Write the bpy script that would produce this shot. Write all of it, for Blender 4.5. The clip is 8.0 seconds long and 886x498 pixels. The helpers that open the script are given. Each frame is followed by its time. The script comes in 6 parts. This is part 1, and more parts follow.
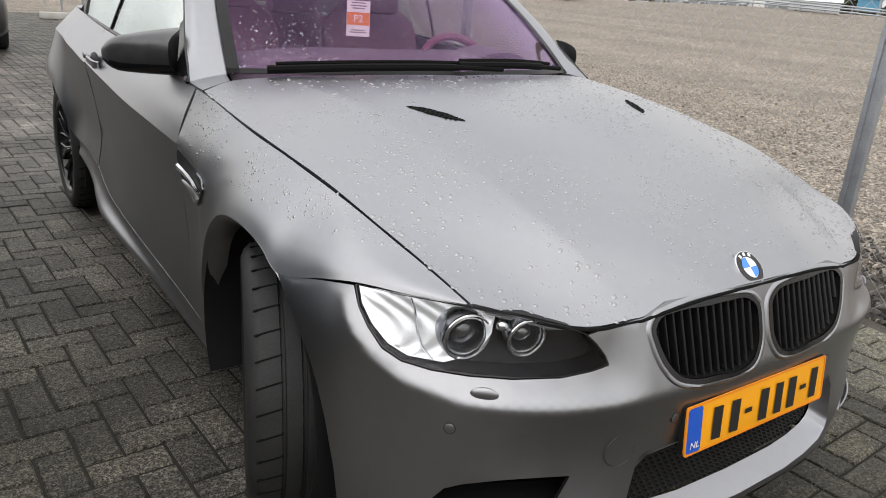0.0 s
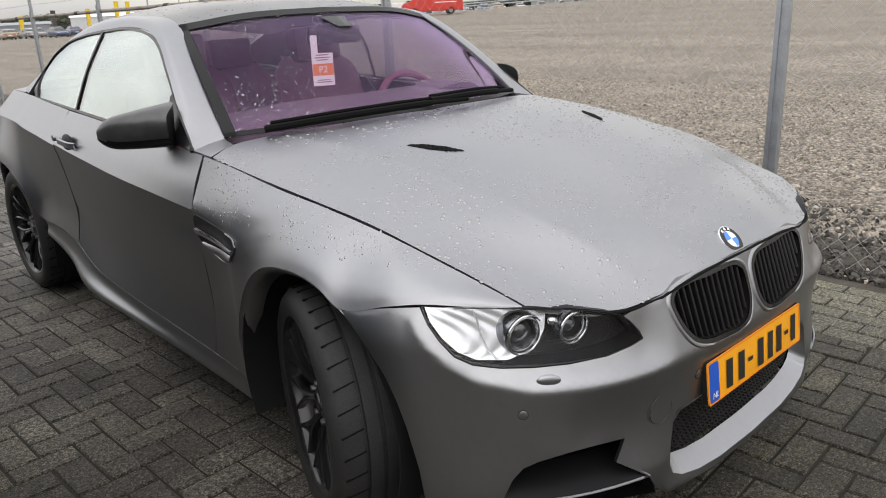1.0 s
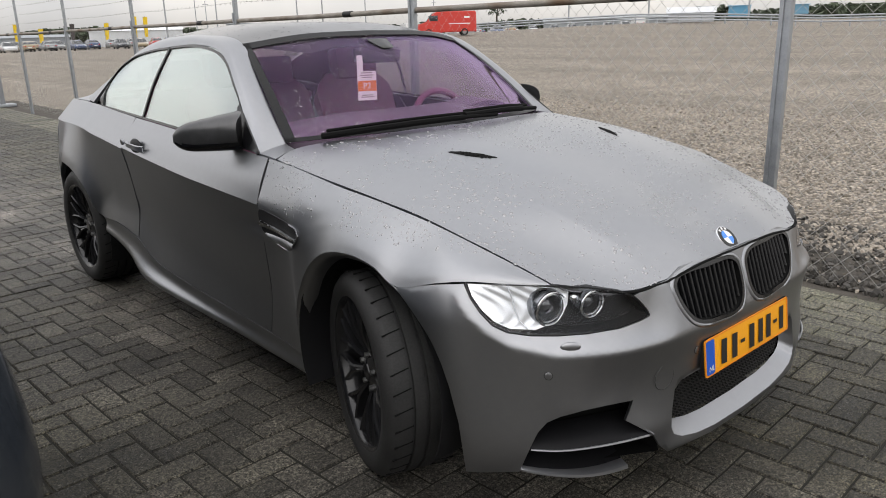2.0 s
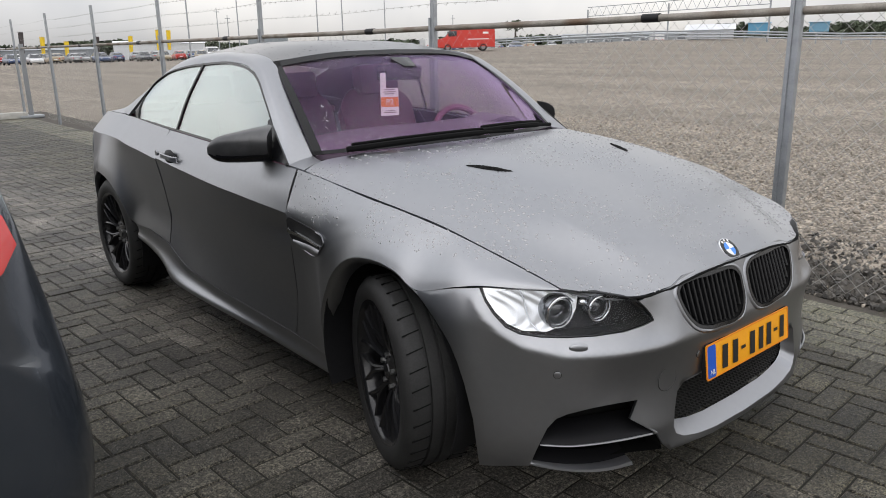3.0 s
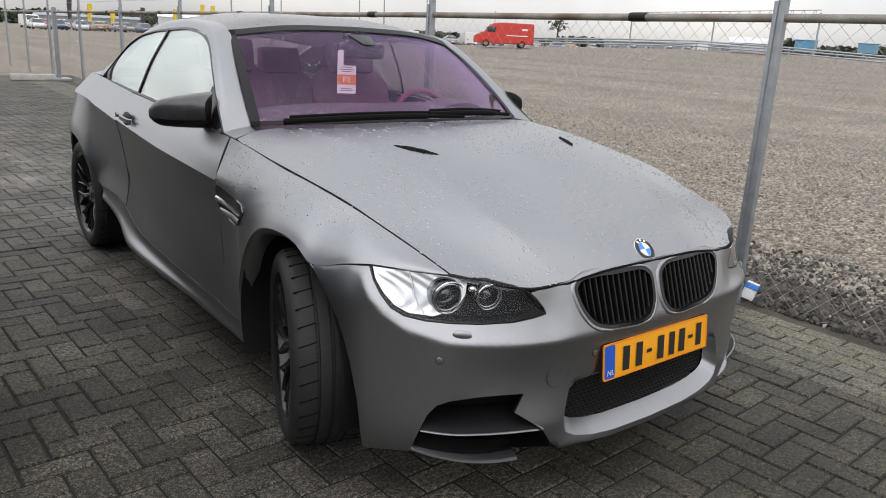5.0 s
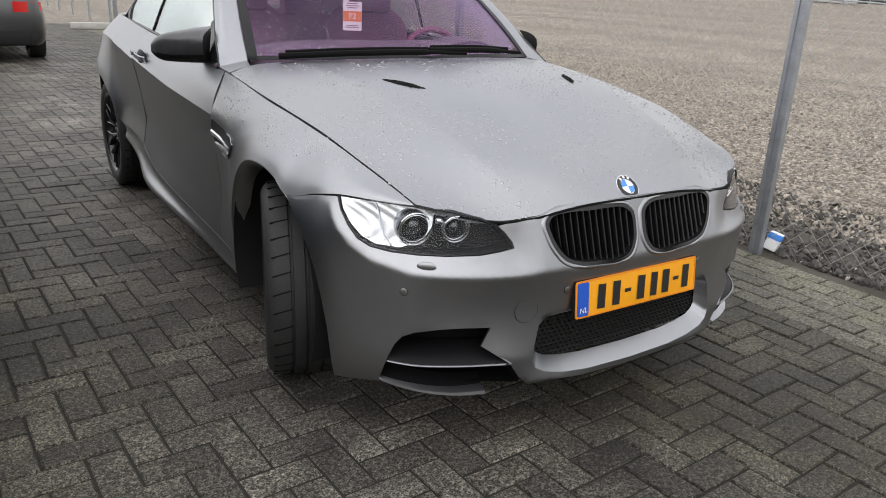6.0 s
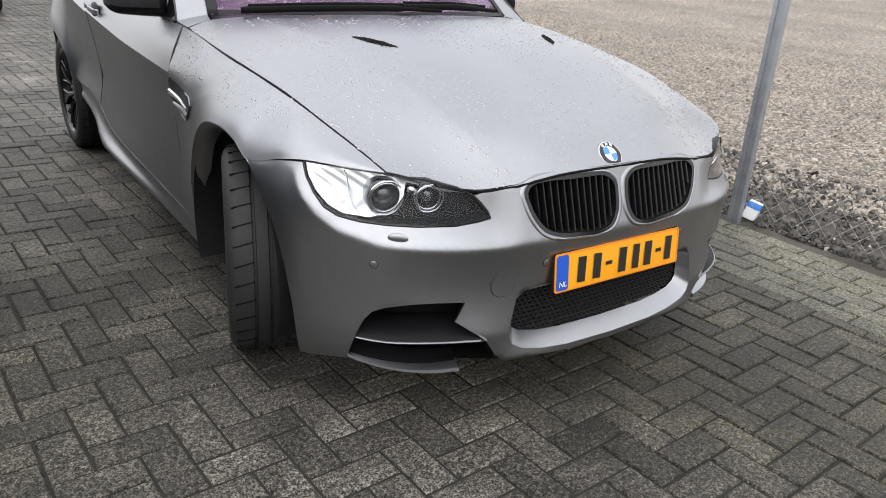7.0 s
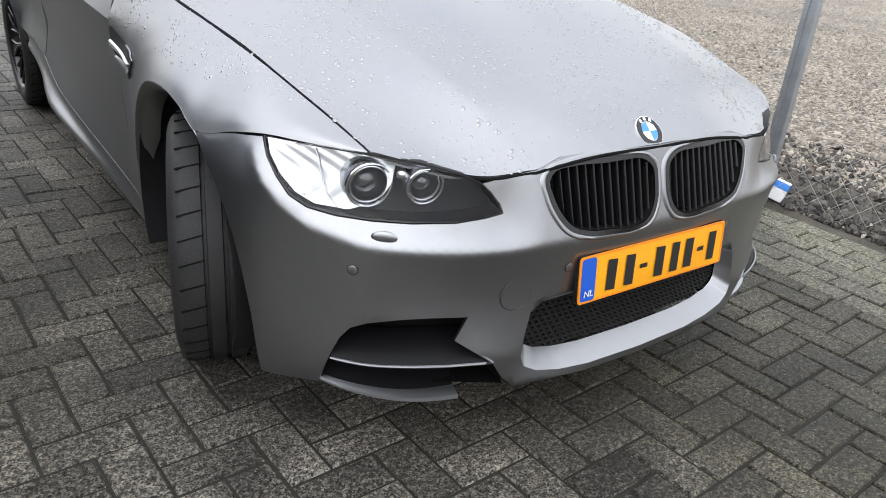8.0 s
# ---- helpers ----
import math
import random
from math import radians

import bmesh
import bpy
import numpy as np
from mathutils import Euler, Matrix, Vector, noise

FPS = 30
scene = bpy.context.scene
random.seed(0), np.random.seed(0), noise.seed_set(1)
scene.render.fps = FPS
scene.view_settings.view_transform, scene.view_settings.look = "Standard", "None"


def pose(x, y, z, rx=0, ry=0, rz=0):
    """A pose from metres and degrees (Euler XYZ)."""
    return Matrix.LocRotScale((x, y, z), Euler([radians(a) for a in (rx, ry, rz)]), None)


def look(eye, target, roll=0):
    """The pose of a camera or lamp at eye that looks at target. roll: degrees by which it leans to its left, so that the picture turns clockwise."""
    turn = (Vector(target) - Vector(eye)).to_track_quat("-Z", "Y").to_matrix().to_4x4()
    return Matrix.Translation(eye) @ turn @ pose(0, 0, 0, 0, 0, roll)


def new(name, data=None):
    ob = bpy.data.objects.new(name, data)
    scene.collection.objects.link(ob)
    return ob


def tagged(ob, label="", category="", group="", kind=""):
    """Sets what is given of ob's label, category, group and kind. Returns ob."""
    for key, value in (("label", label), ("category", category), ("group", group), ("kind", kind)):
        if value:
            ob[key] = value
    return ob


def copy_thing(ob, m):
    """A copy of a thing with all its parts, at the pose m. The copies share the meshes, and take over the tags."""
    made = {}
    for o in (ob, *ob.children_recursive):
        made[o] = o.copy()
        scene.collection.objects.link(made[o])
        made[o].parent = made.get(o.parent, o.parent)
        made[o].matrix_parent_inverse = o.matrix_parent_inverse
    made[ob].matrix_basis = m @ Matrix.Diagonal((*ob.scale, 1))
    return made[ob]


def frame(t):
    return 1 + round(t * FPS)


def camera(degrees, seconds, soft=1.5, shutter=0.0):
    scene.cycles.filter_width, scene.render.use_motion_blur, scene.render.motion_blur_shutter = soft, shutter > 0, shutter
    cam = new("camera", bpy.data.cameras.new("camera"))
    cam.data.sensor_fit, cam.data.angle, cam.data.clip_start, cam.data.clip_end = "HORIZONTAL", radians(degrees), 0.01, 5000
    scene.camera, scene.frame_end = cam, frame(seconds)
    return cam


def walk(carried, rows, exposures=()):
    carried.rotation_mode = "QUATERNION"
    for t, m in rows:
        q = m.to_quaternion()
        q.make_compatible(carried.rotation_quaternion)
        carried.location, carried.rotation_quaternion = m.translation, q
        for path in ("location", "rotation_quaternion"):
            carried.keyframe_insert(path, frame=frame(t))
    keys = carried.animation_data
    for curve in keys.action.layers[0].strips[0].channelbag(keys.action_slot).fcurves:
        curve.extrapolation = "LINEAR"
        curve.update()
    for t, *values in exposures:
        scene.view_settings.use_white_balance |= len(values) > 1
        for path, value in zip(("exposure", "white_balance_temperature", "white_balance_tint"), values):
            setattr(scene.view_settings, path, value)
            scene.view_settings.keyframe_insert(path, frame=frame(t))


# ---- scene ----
cam = camera(61.5, 8.0, soft=0.95)
PATH = [
    (0, (-1.469, -1.575, 1.268), (-0.366, -0.044, 0.607), 4.4),
    (0.5, (-1.722, -1.561, 1.321), (-0.498, -0.094, 0.73), -2.3),
    (1, (-1.812, -1.572, 1.338), (-0.531, -0.162, 0.728), -2.7),
    (1.5, (-1.925, -1.636, 1.361), (-0.641, -0.214, 0.788), -2.4),
    (1.7, (-2.003, -1.69, 1.348), (-0.722, -0.262, 0.78), -1.9),
    (2.8, (-2.223, -1.854, 1.397), (-0.957, -0.398, 0.868), -1.1),
    (3, (-2.207, -1.866, 1.377), (-0.954, -0.397, 0.854), -1.1),
    (3.5, (-2.195, -1.876, 1.379), (-0.944, -0.408, 0.852), -2.2),
    (4, (-2.15, -1.9, 1.386), (-0.872, -0.443, 0.891), -1.3),
    (4.5, (-2.06, -1.968, 1.366), (-0.74, -0.551, 0.867), 4.9),
    (4.7, (-2.005, -2.006, 1.35), (-0.729, -0.553, 0.842), 4.0),
    (5.8, (-1.701, -2.236, 1.294), (-0.651, -0.646, 0.686), 3.3),
    (6, (-1.7, -2.232, 1.279), (-0.644, -0.667, 0.617), 2.8),
    (6.5, (-1.671, -2.19, 1.256), (-0.578, -0.697, 0.496), 3.7),
    (7, (-1.63, -2.134, 1.253), (-0.531, -0.639, 0.506), 3.9),
    (7.5, (-1.537, -1.99, 1.235), (-0.444, -0.457, 0.561), 1.8),
    (8, (-1.408, -1.786, 1.172), (-0.3, -0.346, 0.335), 5.3),
]
walk(cam, [(t, look(eye, target, roll)) for t, eye, target, roll in PATH],
     [(0.0, 0.22, 6800, 11), (1.5, 0.10, 6800, 11), (3.0, 0.0, 6600, 11), (4.0, 0.0, 6600, 11), (4.7, 0.02, 6600, 11), (6.0, 0.18, 6650, 11), (7.0, 0.52, 6580, 11),
      (7.5, 0.58, 6500, 11), (8.0, 0.62, 6420, 10)])
from mathutils.geometry import delaunay_2d_cdt


# ---- world and light: an overcast day ----
world = bpy.data.worlds.new("overcast_sky")
scene.world = world
world.use_nodes = True
wn, wl = world.node_tree.nodes, world.node_tree.links
sky = wn.new("ShaderNodeTexSky")
sky.sky_type, sky.sun_disc = "NISHITA", False
sky.sun_elevation, sky.sun_rotation = radians(50), radians(245)
hsv = wn.new("ShaderNodeHueSaturation")
hsv.inputs["Saturation"].default_value = 0.15
cloud = wn.new("ShaderNodeTexNoise")
cloud.inputs["Scale"].default_value, cloud.inputs["Detail"].default_value = 2.6, 5.0
cloud.inputs["Roughness"].default_value = 0.5
ramp = wn.new("ShaderNodeValToRGB")
ramp.color_ramp.elements[0].position, ramp.color_ramp.elements[1].position = 0.36, 0.66
ramp.color_ramp.elements[0].color, ramp.color_ramp.elements[1].color = (0.74, 0.76, 0.80, 1), (1.12, 1.10, 1.08, 1)
mulc = wn.new("ShaderNodeMixRGB")
mulc.blend_type, mulc.inputs[0].default_value = "MULTIPLY", 1.0
even = wn.new("ShaderNodeGamma")
even.inputs["Gamma"].default_value = 0.4
sky.dust_density = 0.3
wl.new(sky.outputs[0], even.inputs["Color"])
wl.new(even.outputs[0], hsv.inputs["Color"])
wl.new(cloud.outputs["Fac"], ramp.inputs[0])
wl.new(hsv.outputs[0], mulc.inputs[1])
wl.new(ramp.outputs[0], mulc.inputs[2])
# an overcast sky is brightest overhead
wtc, sep, up = wn.new("ShaderNodeTexCoord"), wn.new("ShaderNodeSeparateXYZ"), wn.new("ShaderNodeMapRange")
up.inputs["To Min"].default_value, up.inputs["To Max"].default_value = 0.48, 3.45
pw = wn.new("ShaderNodeMath")
pw.operation, pw.use_clamp, pw.inputs[1].default_value = "POWER", True, 0.48
wl.new(wtc.outputs["Generated"], sep.inputs[0])
wl.new(sep.outputs["Z"], pw.inputs[0])
wl.new(pw.outputs[0], up.inputs["Value"])
lift = wn.new("ShaderNodeVectorMath")
lift.operation = "SCALE"
wl.new(mulc.outputs[0], lift.inputs[0])
wl.new(up.outputs[0], lift.inputs["Scale"])
wl.new(lift.outputs[0], wn["Background"].inputs["Color"])
wn["Background"].inputs["Strength"].default_value = 0.335
sun = new("sun", bpy.data.lights.new("sun", "SUN"))
sun.data.energy, sun.data.angle, sun.data.color = 0.3, radians(80), (1.0, 0.97, 0.93)
sun.matrix_world = look((0, 0, 30), (22, 11, 0))

# ---- materials ----
def mat(name, colour, rough=0.5, metal=0.0, spec=0.5, vary=0.0, scale=8.0, bump=0.0, bscale=60.0, coat=0.0, detail=6.0,
        per_piece=0.0, rough_vary=0.0, tint=None):
    """A principled material with variation at two scales, relief, and a change from piece to piece."""
    m = bpy.data.materials.new(name)
    m.use_nodes = True
    n, l = m.node_tree.nodes, m.node_tree.links
    p = n["Principled BSDF"]
    p.inputs["Base Color"].default_value = (*colour, 1)
    p.inputs["Roughness"].default_value, p.inputs["Metallic"].default_value = rough, metal
    p.inputs["Specular IOR Level"].default_value = spec
    p.inputs["Coat Weight"].default_value = coat
    p.inputs["Coat Roughness"].default_value = 0.06
    tc = n.new("ShaderNodeTexCoord")
    if vary or per_piece:
        a, b = n.new("ShaderNodeTexNoise"), n.new("ShaderNodeTexNoise")
        a.inputs["Scale"].default_value, a.inputs["Detail"].default_value = scale, detail
        b.inputs["Scale"].default_value, b.inputs["Detail"].default_value = scale * 14, 4.0
        l.new(tc.outputs["Object"], a.inputs["Vector"])
        l.new(tc.outputs["Object"], b.inputs["Vector"])
        add = n.new("ShaderNodeMath")
        add.operation = "ADD"
        l.new(a.outputs["Fac"], add.inputs[0])
        l.new(b.outputs["Fac"], add.inputs[1])
        mr = n.new("ShaderNodeMapRange")
        mr.inputs["From Min"].default_value, mr.inputs["From Max"].default_value = 0.65, 1.35
        mr.inputs["To Min"].default_value, mr.inputs["To Max"].default_value = 1 - vary, 1 + vary
        l.new(add.outputs[0], mr.inputs["Value"])
        value = mr.outputs[0]
        if per_piece:
            oi = n.new("ShaderNodeObjectInfo")
            gi = n.new("ShaderNodeNewGeometry")
            s = n.new("ShaderNodeMath")
            s.operation = "ADD"
            l.new(oi.outputs["Random"], s.inputs[0])
            l.new(gi.outputs["Random Per Island"], s.inputs[1])
            fr = n.new("ShaderNodeMath")
            fr.operation = "FRACT"
            l.new(s.outputs[0], fr.inputs[0])
            pr = n.new("ShaderNodeMapRange")
            pr.inputs["To Min"].default_value, pr.inputs["To Max"].default_value = 1 - per_piece, 1 + per_piece
            l.new(fr.outputs[0], pr.inputs["Value"])
            mm = n.new("ShaderNodeMath")
            mm.operation = "MULTIPLY"
            l.new(value, mm.inputs[0])
            l.new(pr.outputs[0], mm.inputs[1])
            value = mm.outputs[0]
        vm = n.new("ShaderNodeVectorMath")
        vm.operation = "SCALE"
        vm.inputs[0].default_value = colour
        l.new(value, vm.inputs["Scale"])
        col = vm.outputs[0]
        if tint:
            tn = n.new("ShaderNodeTexNoise")
            tn.inputs["Scale"].default_value = scale * 0.35
            l.new(tc.outputs["Object"], tn.inputs["Vector"])
            tr = n.new("ShaderNodeMapRange")
            tr.inputs["From Min"].default_value, tr.inputs["From Max"].default_value = 0.48, 0.7
            l.new(tn.outputs["Fac"], tr.inputs["Value"])
            mx = n.new("ShaderNodeMixRGB")
            l.new(tr.outputs[0], mx.inputs[0])
            l.new(col, mx.inputs[1])
            mx.inputs[2].default_value = (*tint, 1)
            col = mx.outputs[0]
        l.new(col, p.inputs["Base Color"])
        if rough_vary:
            rr = n.new("ShaderNodeMapRange")
            rr.inputs["To Min"].default_value, rr.inputs["To Max"].default_value = rough - rough_vary, rough + rough_vary
            l.new(a.outputs["Fac"], rr.inputs["Value"])
            l.new(rr.outputs[0], p.inputs["Roughness"])
    if bump:
        t = n.new("ShaderNodeTexNoise")
        t.inputs["Scale"].default_value, t.inputs["Detail"].default_value = bscale, 5.0
        l.new(tc.outputs["Object"], t.inputs["Vector"])
        bp = n.new("ShaderNodeBump")
        bp.inputs["Strength"].default_value, bp.inputs["Distance"].default_value = bump, 0.004
        l.new(t.outputs["Fac"], bp.inputs["Height"])
        l.new(bp.outputs[0], p.inputs["Normal"])
    return m


def glass(name, tint, gloss=(1, 1, 1), rough=0.0, least=0.03, power=5.0):
    """Thin glass: tinted see-through with a sheen that grows at a slant."""
    m = bpy.data.materials.new(name)
    m.use_nodes = True
    n, l = m.node_tree.nodes, m.node_tree.links
    n.remove(n["Principled BSDF"])
    tr, gl, mx, fr = (n.new("ShaderNode" + k) for k in ("BsdfTransparent", "BsdfGlossy", "MixShader", "LayerWeight"))
    tr.inputs["Color"].default_value, gl.inputs["Color"].default_value = (*tint, 1), (*gloss, 1)
    gl.inputs["Roughness"].default_value, fr.inputs["Blend"].default_value = rough, 0.5
    pwr = n.new("ShaderNodeMath")
    pwr.operation, pwr.inputs[1].default_value = "POWER", power
    l.new(fr.outputs["Facing"], pwr.inputs[0])
    mr = n.new("ShaderNodeMapRange")
    mr.inputs["To Min"].default_value, mr.inputs["To Max"].default_value = least, 1.0
    l.new(pwr.outputs[0], mr.inputs["Value"])
    l.new(mr.outputs[0], mx.inputs[0])
    l.new(tr.outputs[0], mx.inputs[1])
    l.new(gl.outputs[0], mx.inputs[2])
    l.new(mx.outputs[0], n["Material Output"].inputs["Surface"])
    return m


PAINT = mat("matte_grey_paint", (0.322, 0.328, 0.344), 0.33, 1.0, vary=0.03, scale=3.0, bump=0.03, bscale=900.0)
GLOSS_BLACK = mat("gloss_black", (0.006, 0.006, 0.007), 0.22, vary=0.1, scale=10)
CARBON = mat("carbon_roof", (0.012, 0.012, 0.013), 0.34, spec=0.5, coat=0.4, vary=0.3, scale=120)
PLASTIC = mat("black_plastic", (0.010, 0.010, 0.011), 0.5, spec=0.25, vary=0.2, scale=20, bump=0.1, bscale=300)
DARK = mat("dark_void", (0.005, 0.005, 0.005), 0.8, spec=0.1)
BLADE = mat("dull_black_plastic", (.008, .008, .009), .5, spec=.12)
MIRROR_CAP = mat("wet_cap_sheen", (0.09, 0.09, 0.092), 0.3, 0.75, vary=0.2, scale=30)
RUBBER = mat("tyre_rubber", (0.019, 0.019, 0.019), 0.6, spec=0.3, vary=0.35, scale=14, bump=0.15, bscale=200)
RIM = mat("black_rim", (0.010, 0.010, 0.011), 0.2, 0.0, vary=0.2, scale=9)
STEEL = mat("brake_steel", (0.3, 0.3, 0.3), 0.4, 1.0, vary=0.2, scale=40)
CHROME = mat("chrome", (0.75, 0.76, 0.78), 0.12, 1.0)
REFLECTOR = mat("lamp_reflector", (0.90, 0.91, 0.93), 0.30, 0.7, vary=.1, scale=30)
LAMP_BROW = mat("lamp_brow", (.20, .205, .215), .25, .5)
LAMP_BOWL = mat("lamp_bowl", (.34, .35, .37), .18, 1.0, vary=.2, scale=30)
PROJECTOR = mat("projector_glass", (.03, .032, .036), .05, 0.0, 0.9, coat=1.0)
LAMP_GREY = mat("lamp_bezel", (0.007, 0.007, 0.008), 0.35, spec=0.15)
YELLOW = mat("plate_yellow", (0.86, 0.36, 0.008), 0.42, vary=0.04, scale=12)
BLUE = mat("plate_blue", (0.012, 0.09, 0.5), 0.4)
BADGE_BLUE = mat("badge_blue", (0.05, 0.24, 0.72), 0.25)
WHITE = mat("white_enamel", (0.8, 0.8, 0.8), 0.3)
INK = mat("black_ink", (0.01, 0.01, 0.01), 0.5)
MESHBLACK = mat("grille_mesh", (0.012, 0.012, 0.012), 0.45)
LEATHER = mat("interior_leather", (0.16, 0.05, 0.09), 0.55, vary=0.2, scale=20, bump=0.2, bscale=180)
DASH = mat("dashboard_plastic", (0.085, 0.065, 0.085), 0.6, vary=0.15, scale=30, bump=0.2, bscale=300)
SCREEN = glass("windscreen_glass", (0.96, 0.89, 0.955), (0.47, 0.36, 0.56), 0.01, 0.035)
SIDE_GLASS = glass("side_glass", (0.80, 0.85, 0.84), (0.92, 0.98, 0.97), 0.01, 0.09, 2.3)
LENS = glass("lamp_lens", (0.96, 0.965, 0.97), (.95, .95, .97), 0.0, 0.012)


# ---- building helpers ----
def part(name, bm, material, parent=None, label="", smooth=True, angle=40):
    """Links a bmesh as one mesh object under a thing or a part."""
    me = bpy.data.meshes.new(name)
    bm.normal_update()
    if smooth:
        for f in bm.faces:
            f.smooth = True
        lim = radians(angle)
        for e in bm.edges:
            if len(e.link_faces) == 2 and e.calc_face_angle(0) > lim:
                e.smooth = False
    bm.to_mesh(me)
    bm.free()
    for x in (material if isinstance(material, (list, tuple)) else (material,)):
        me.materials.append(x)
    ob = new(name, me)
    ob.parent = parent
    if label:
        tagged(ob, label)
    return ob


def thing(name, label, category, group="", kind=""):
    return tagged(new(name), label, category, group, kind)


def box(bm, sx, sy, sz, m=None, bevel=0.0):
    """A box of the given size, centred at m, with bevelled edges."""
    r = bmesh.ops.create_cube(bm, size=1.0, matrix=(m or Matrix()) @ Matrix.Diagonal((sx, sy, sz, 1)))
    if bevel:
        es = list({e for v in r["verts"] for e in v.link_edges})
        bmesh.ops.bevel(bm, geom=es, offset=bevel, segments=2, affect="EDGES", profile=0.6)


def cyl(bm, r1, r2, h, m=None, seg=20):
    bmesh.ops.create_cone(bm, cap_ends=True, segments=seg, radius1=r1, radius2=r2, depth=h, matrix=m or Matrix())


def lathe(bm, profile, seg=48, m=None, closed=True):
    """Turns a profile of (radius, height) about z."""
    m = m or Matrix()
    rings = [[bm.verts.new(m @ Vector((r * math.cos(2 * math.pi * k / seg), r * math.sin(2 * math.pi * k / seg), h)))
              for k in range(seg)] for r, h in profile]
    pairs = list(zip(rings, rings[1:])) + ([(rings[-1], rings[0])] if closed else [])
    for a, b in pairs:
        for k in range(seg):
            bm.faces.new((a[k], a[(k + 1) % seg], b[(k + 1) % seg], b[k]))


def knots(p):
    d = np.linalg.norm(np.diff(p, axis=0), axis=-1)
    d = d.reshape(len(d), -1).mean(axis=1) if d.ndim > 1 else d
    return np.r_[0, np.cumsum(np.maximum(d, 1e-6))]


def spline(p, t, k=None):
    """Points at t (0 to 1) on a smooth curve through p (first axis), spaced by its chords."""
    p = np.asarray(p, float)
    k = knots(p) if k is None else k
    h = np.diff(k)
    s = np.diff(p, axis=0) / h.reshape(-1, *([1] * (p.ndim - 1)))
    m = np.empty_like(p)
    m[0], m[-1] = s[0], s[-1]
    for i in range(1, len(p) - 1):
        m[i] = (s[i - 1] * h[i] + s[i] * h[i - 1]) / (h[i] + h[i - 1])
    x = np.asarray(t) * k[-1]
    i = np.clip(np.searchsorted(k, x, side="right") - 1, 0, len(h) - 1)
    shape = (-1, *([1] * (p.ndim - 1)))
    u, hh = ((x - k[i]) / h[i]).reshape(shape), h[i].reshape(shape)
    return ((2 * u**3 - 3 * u**2 + 1) * p[i] + (u**3 - 2 * u**2 + u) * hh * m[i]
            + (-2 * u**3 + 3 * u**2) * p[i + 1] + (u**3 - u**2) * hh * m[i + 1])


def loft(rows, nu, nv):
    """A grid of points (nv + 1, nu + 1) through rows of matched control points."""
    a = np.asarray(rows, float)
    along = spline(a.transpose(1, 0, 2), np.linspace(0, 1, nu + 1)).transpose(1, 0, 2)
    return spline(along, np.linspace(0, 1, nv + 1))


def right(rows):
    """Half-widths turned into places on the car's right (x below zero)."""
    a = np.array(rows, float)
    a[..., 0] *= -1
    return a


CORE = np.array((0.0, 1.4, 0.62))


def shell(bm, g, thick=0.006, core=CORE):
    """A sheet from a grid of points, with thickness towards the core."""
    du, dv = np.gradient(g, axis=1), np.gradient(g, axis=0)
    n = np.cross(du, dv)
    n /= np.maximum(np.linalg.norm(n, axis=-1, keepdims=True), 1e-9)
    if ((g - core) * n).sum() < 0:
        n, flip = -n, True
    else:
        flip = False
    inner = g - n * thick
    nv, nu = g.shape[:2]
    top = [[bm.verts.new(p) for p in row] for row in g]
    low = [[bm.verts.new(p) for p in row] for row in inner]

    def quad(a, b, c, d):
        q = (a, b, c, d) if not flip else (d, c, b, a)
        try:
            bm.faces.new(q)
        except ValueError:
            pass

    for j in range(nv - 1):
        for i in range(nu - 1):
            quad(top[j][i], top[j][i + 1], top[j + 1][i + 1], top[j + 1][i])
            quad(low[j + 1][i], low[j + 1][i + 1], low[j][i + 1], low[j][i])
    for i in range(nu - 1):
        quad(low[0][i], low[0][i + 1], top[0][i + 1], top[0][i])
        quad(top[-1][i], top[-1][i + 1], low[-1][i + 1], low[-1][i])
    for j in range(nv - 1):
        quad(top[j][0], top[j + 1][0], low[j + 1][0], low[j][0])
        quad(low[j][-1], low[j + 1][-1], top[j + 1][-1], top[j][-1])
    return n


def inset(g, gap=0.002):
    """Draws the rim of a grid in by a gap, so that neighbouring panels leave a joint."""
    g = g.copy()
    for k in range(2):
        for e, i in ((0, 1), (-1, -2)):
            d = g[i] - g[e]
            g[e] += d * np.minimum(0.9, gap / np.maximum(np.linalg.norm(d, axis=-1, keepdims=True), 1e-6))
        g = g.transpose(1, 0, 2)
    return g


def panel(name, g, material, parent, label="", thick=0.012, gap=0.002, mirror=False, angle=22):
    bm = bmesh.new()
    g = inset(g, gap) if gap else g
    shell(bm, g * (-1, 1, 1) if mirror else g, thick)
    return part(name, bm, material, parent, label, angle=angle)


def tube(bm, pts, r, seg=8):
    """A round bar along points."""
    pts = [Vector(p) for p in pts]
    rings = []
    for i, p in enumerate(pts):
        d = (pts[min(i + 1, len(pts) - 1)] - pts[max(i - 1, 0)]).normalized()
        s = d.cross(Vector((0, 0, 1)) if abs(d.z) < 0.95 else Vector((1, 0, 0))).normalized()
        u = s.cross(d)
        rr = r[i] if isinstance(r, (list, tuple)) else r
        rings.append([bm.verts.new(p + rr * (math.cos(2 * math.pi * k / seg) * s + math.sin(2 * math.pi * k / seg) * u)) for k in range(seg)])
    for a, b in zip(rings, rings[1:]):
        for k in range(seg):
            bm.faces.new((a[k], a[(k + 1) % seg], b[(k + 1) % seg], b[k]))
    bm.faces.new(rings[0][::-1])
    bm.faces.new(rings[-1])


def inside(p, poly):
    x, y = p
    hit = False
    for (x1, y1), (x2, y2) in zip(poly, poly[1:] + poly[:1]):
        if (y1 > y) != (y2 > y) and x < (x2 - x1) * (y - y1) / (y2 - y1) + x1:
            hit = not hit
    return hit


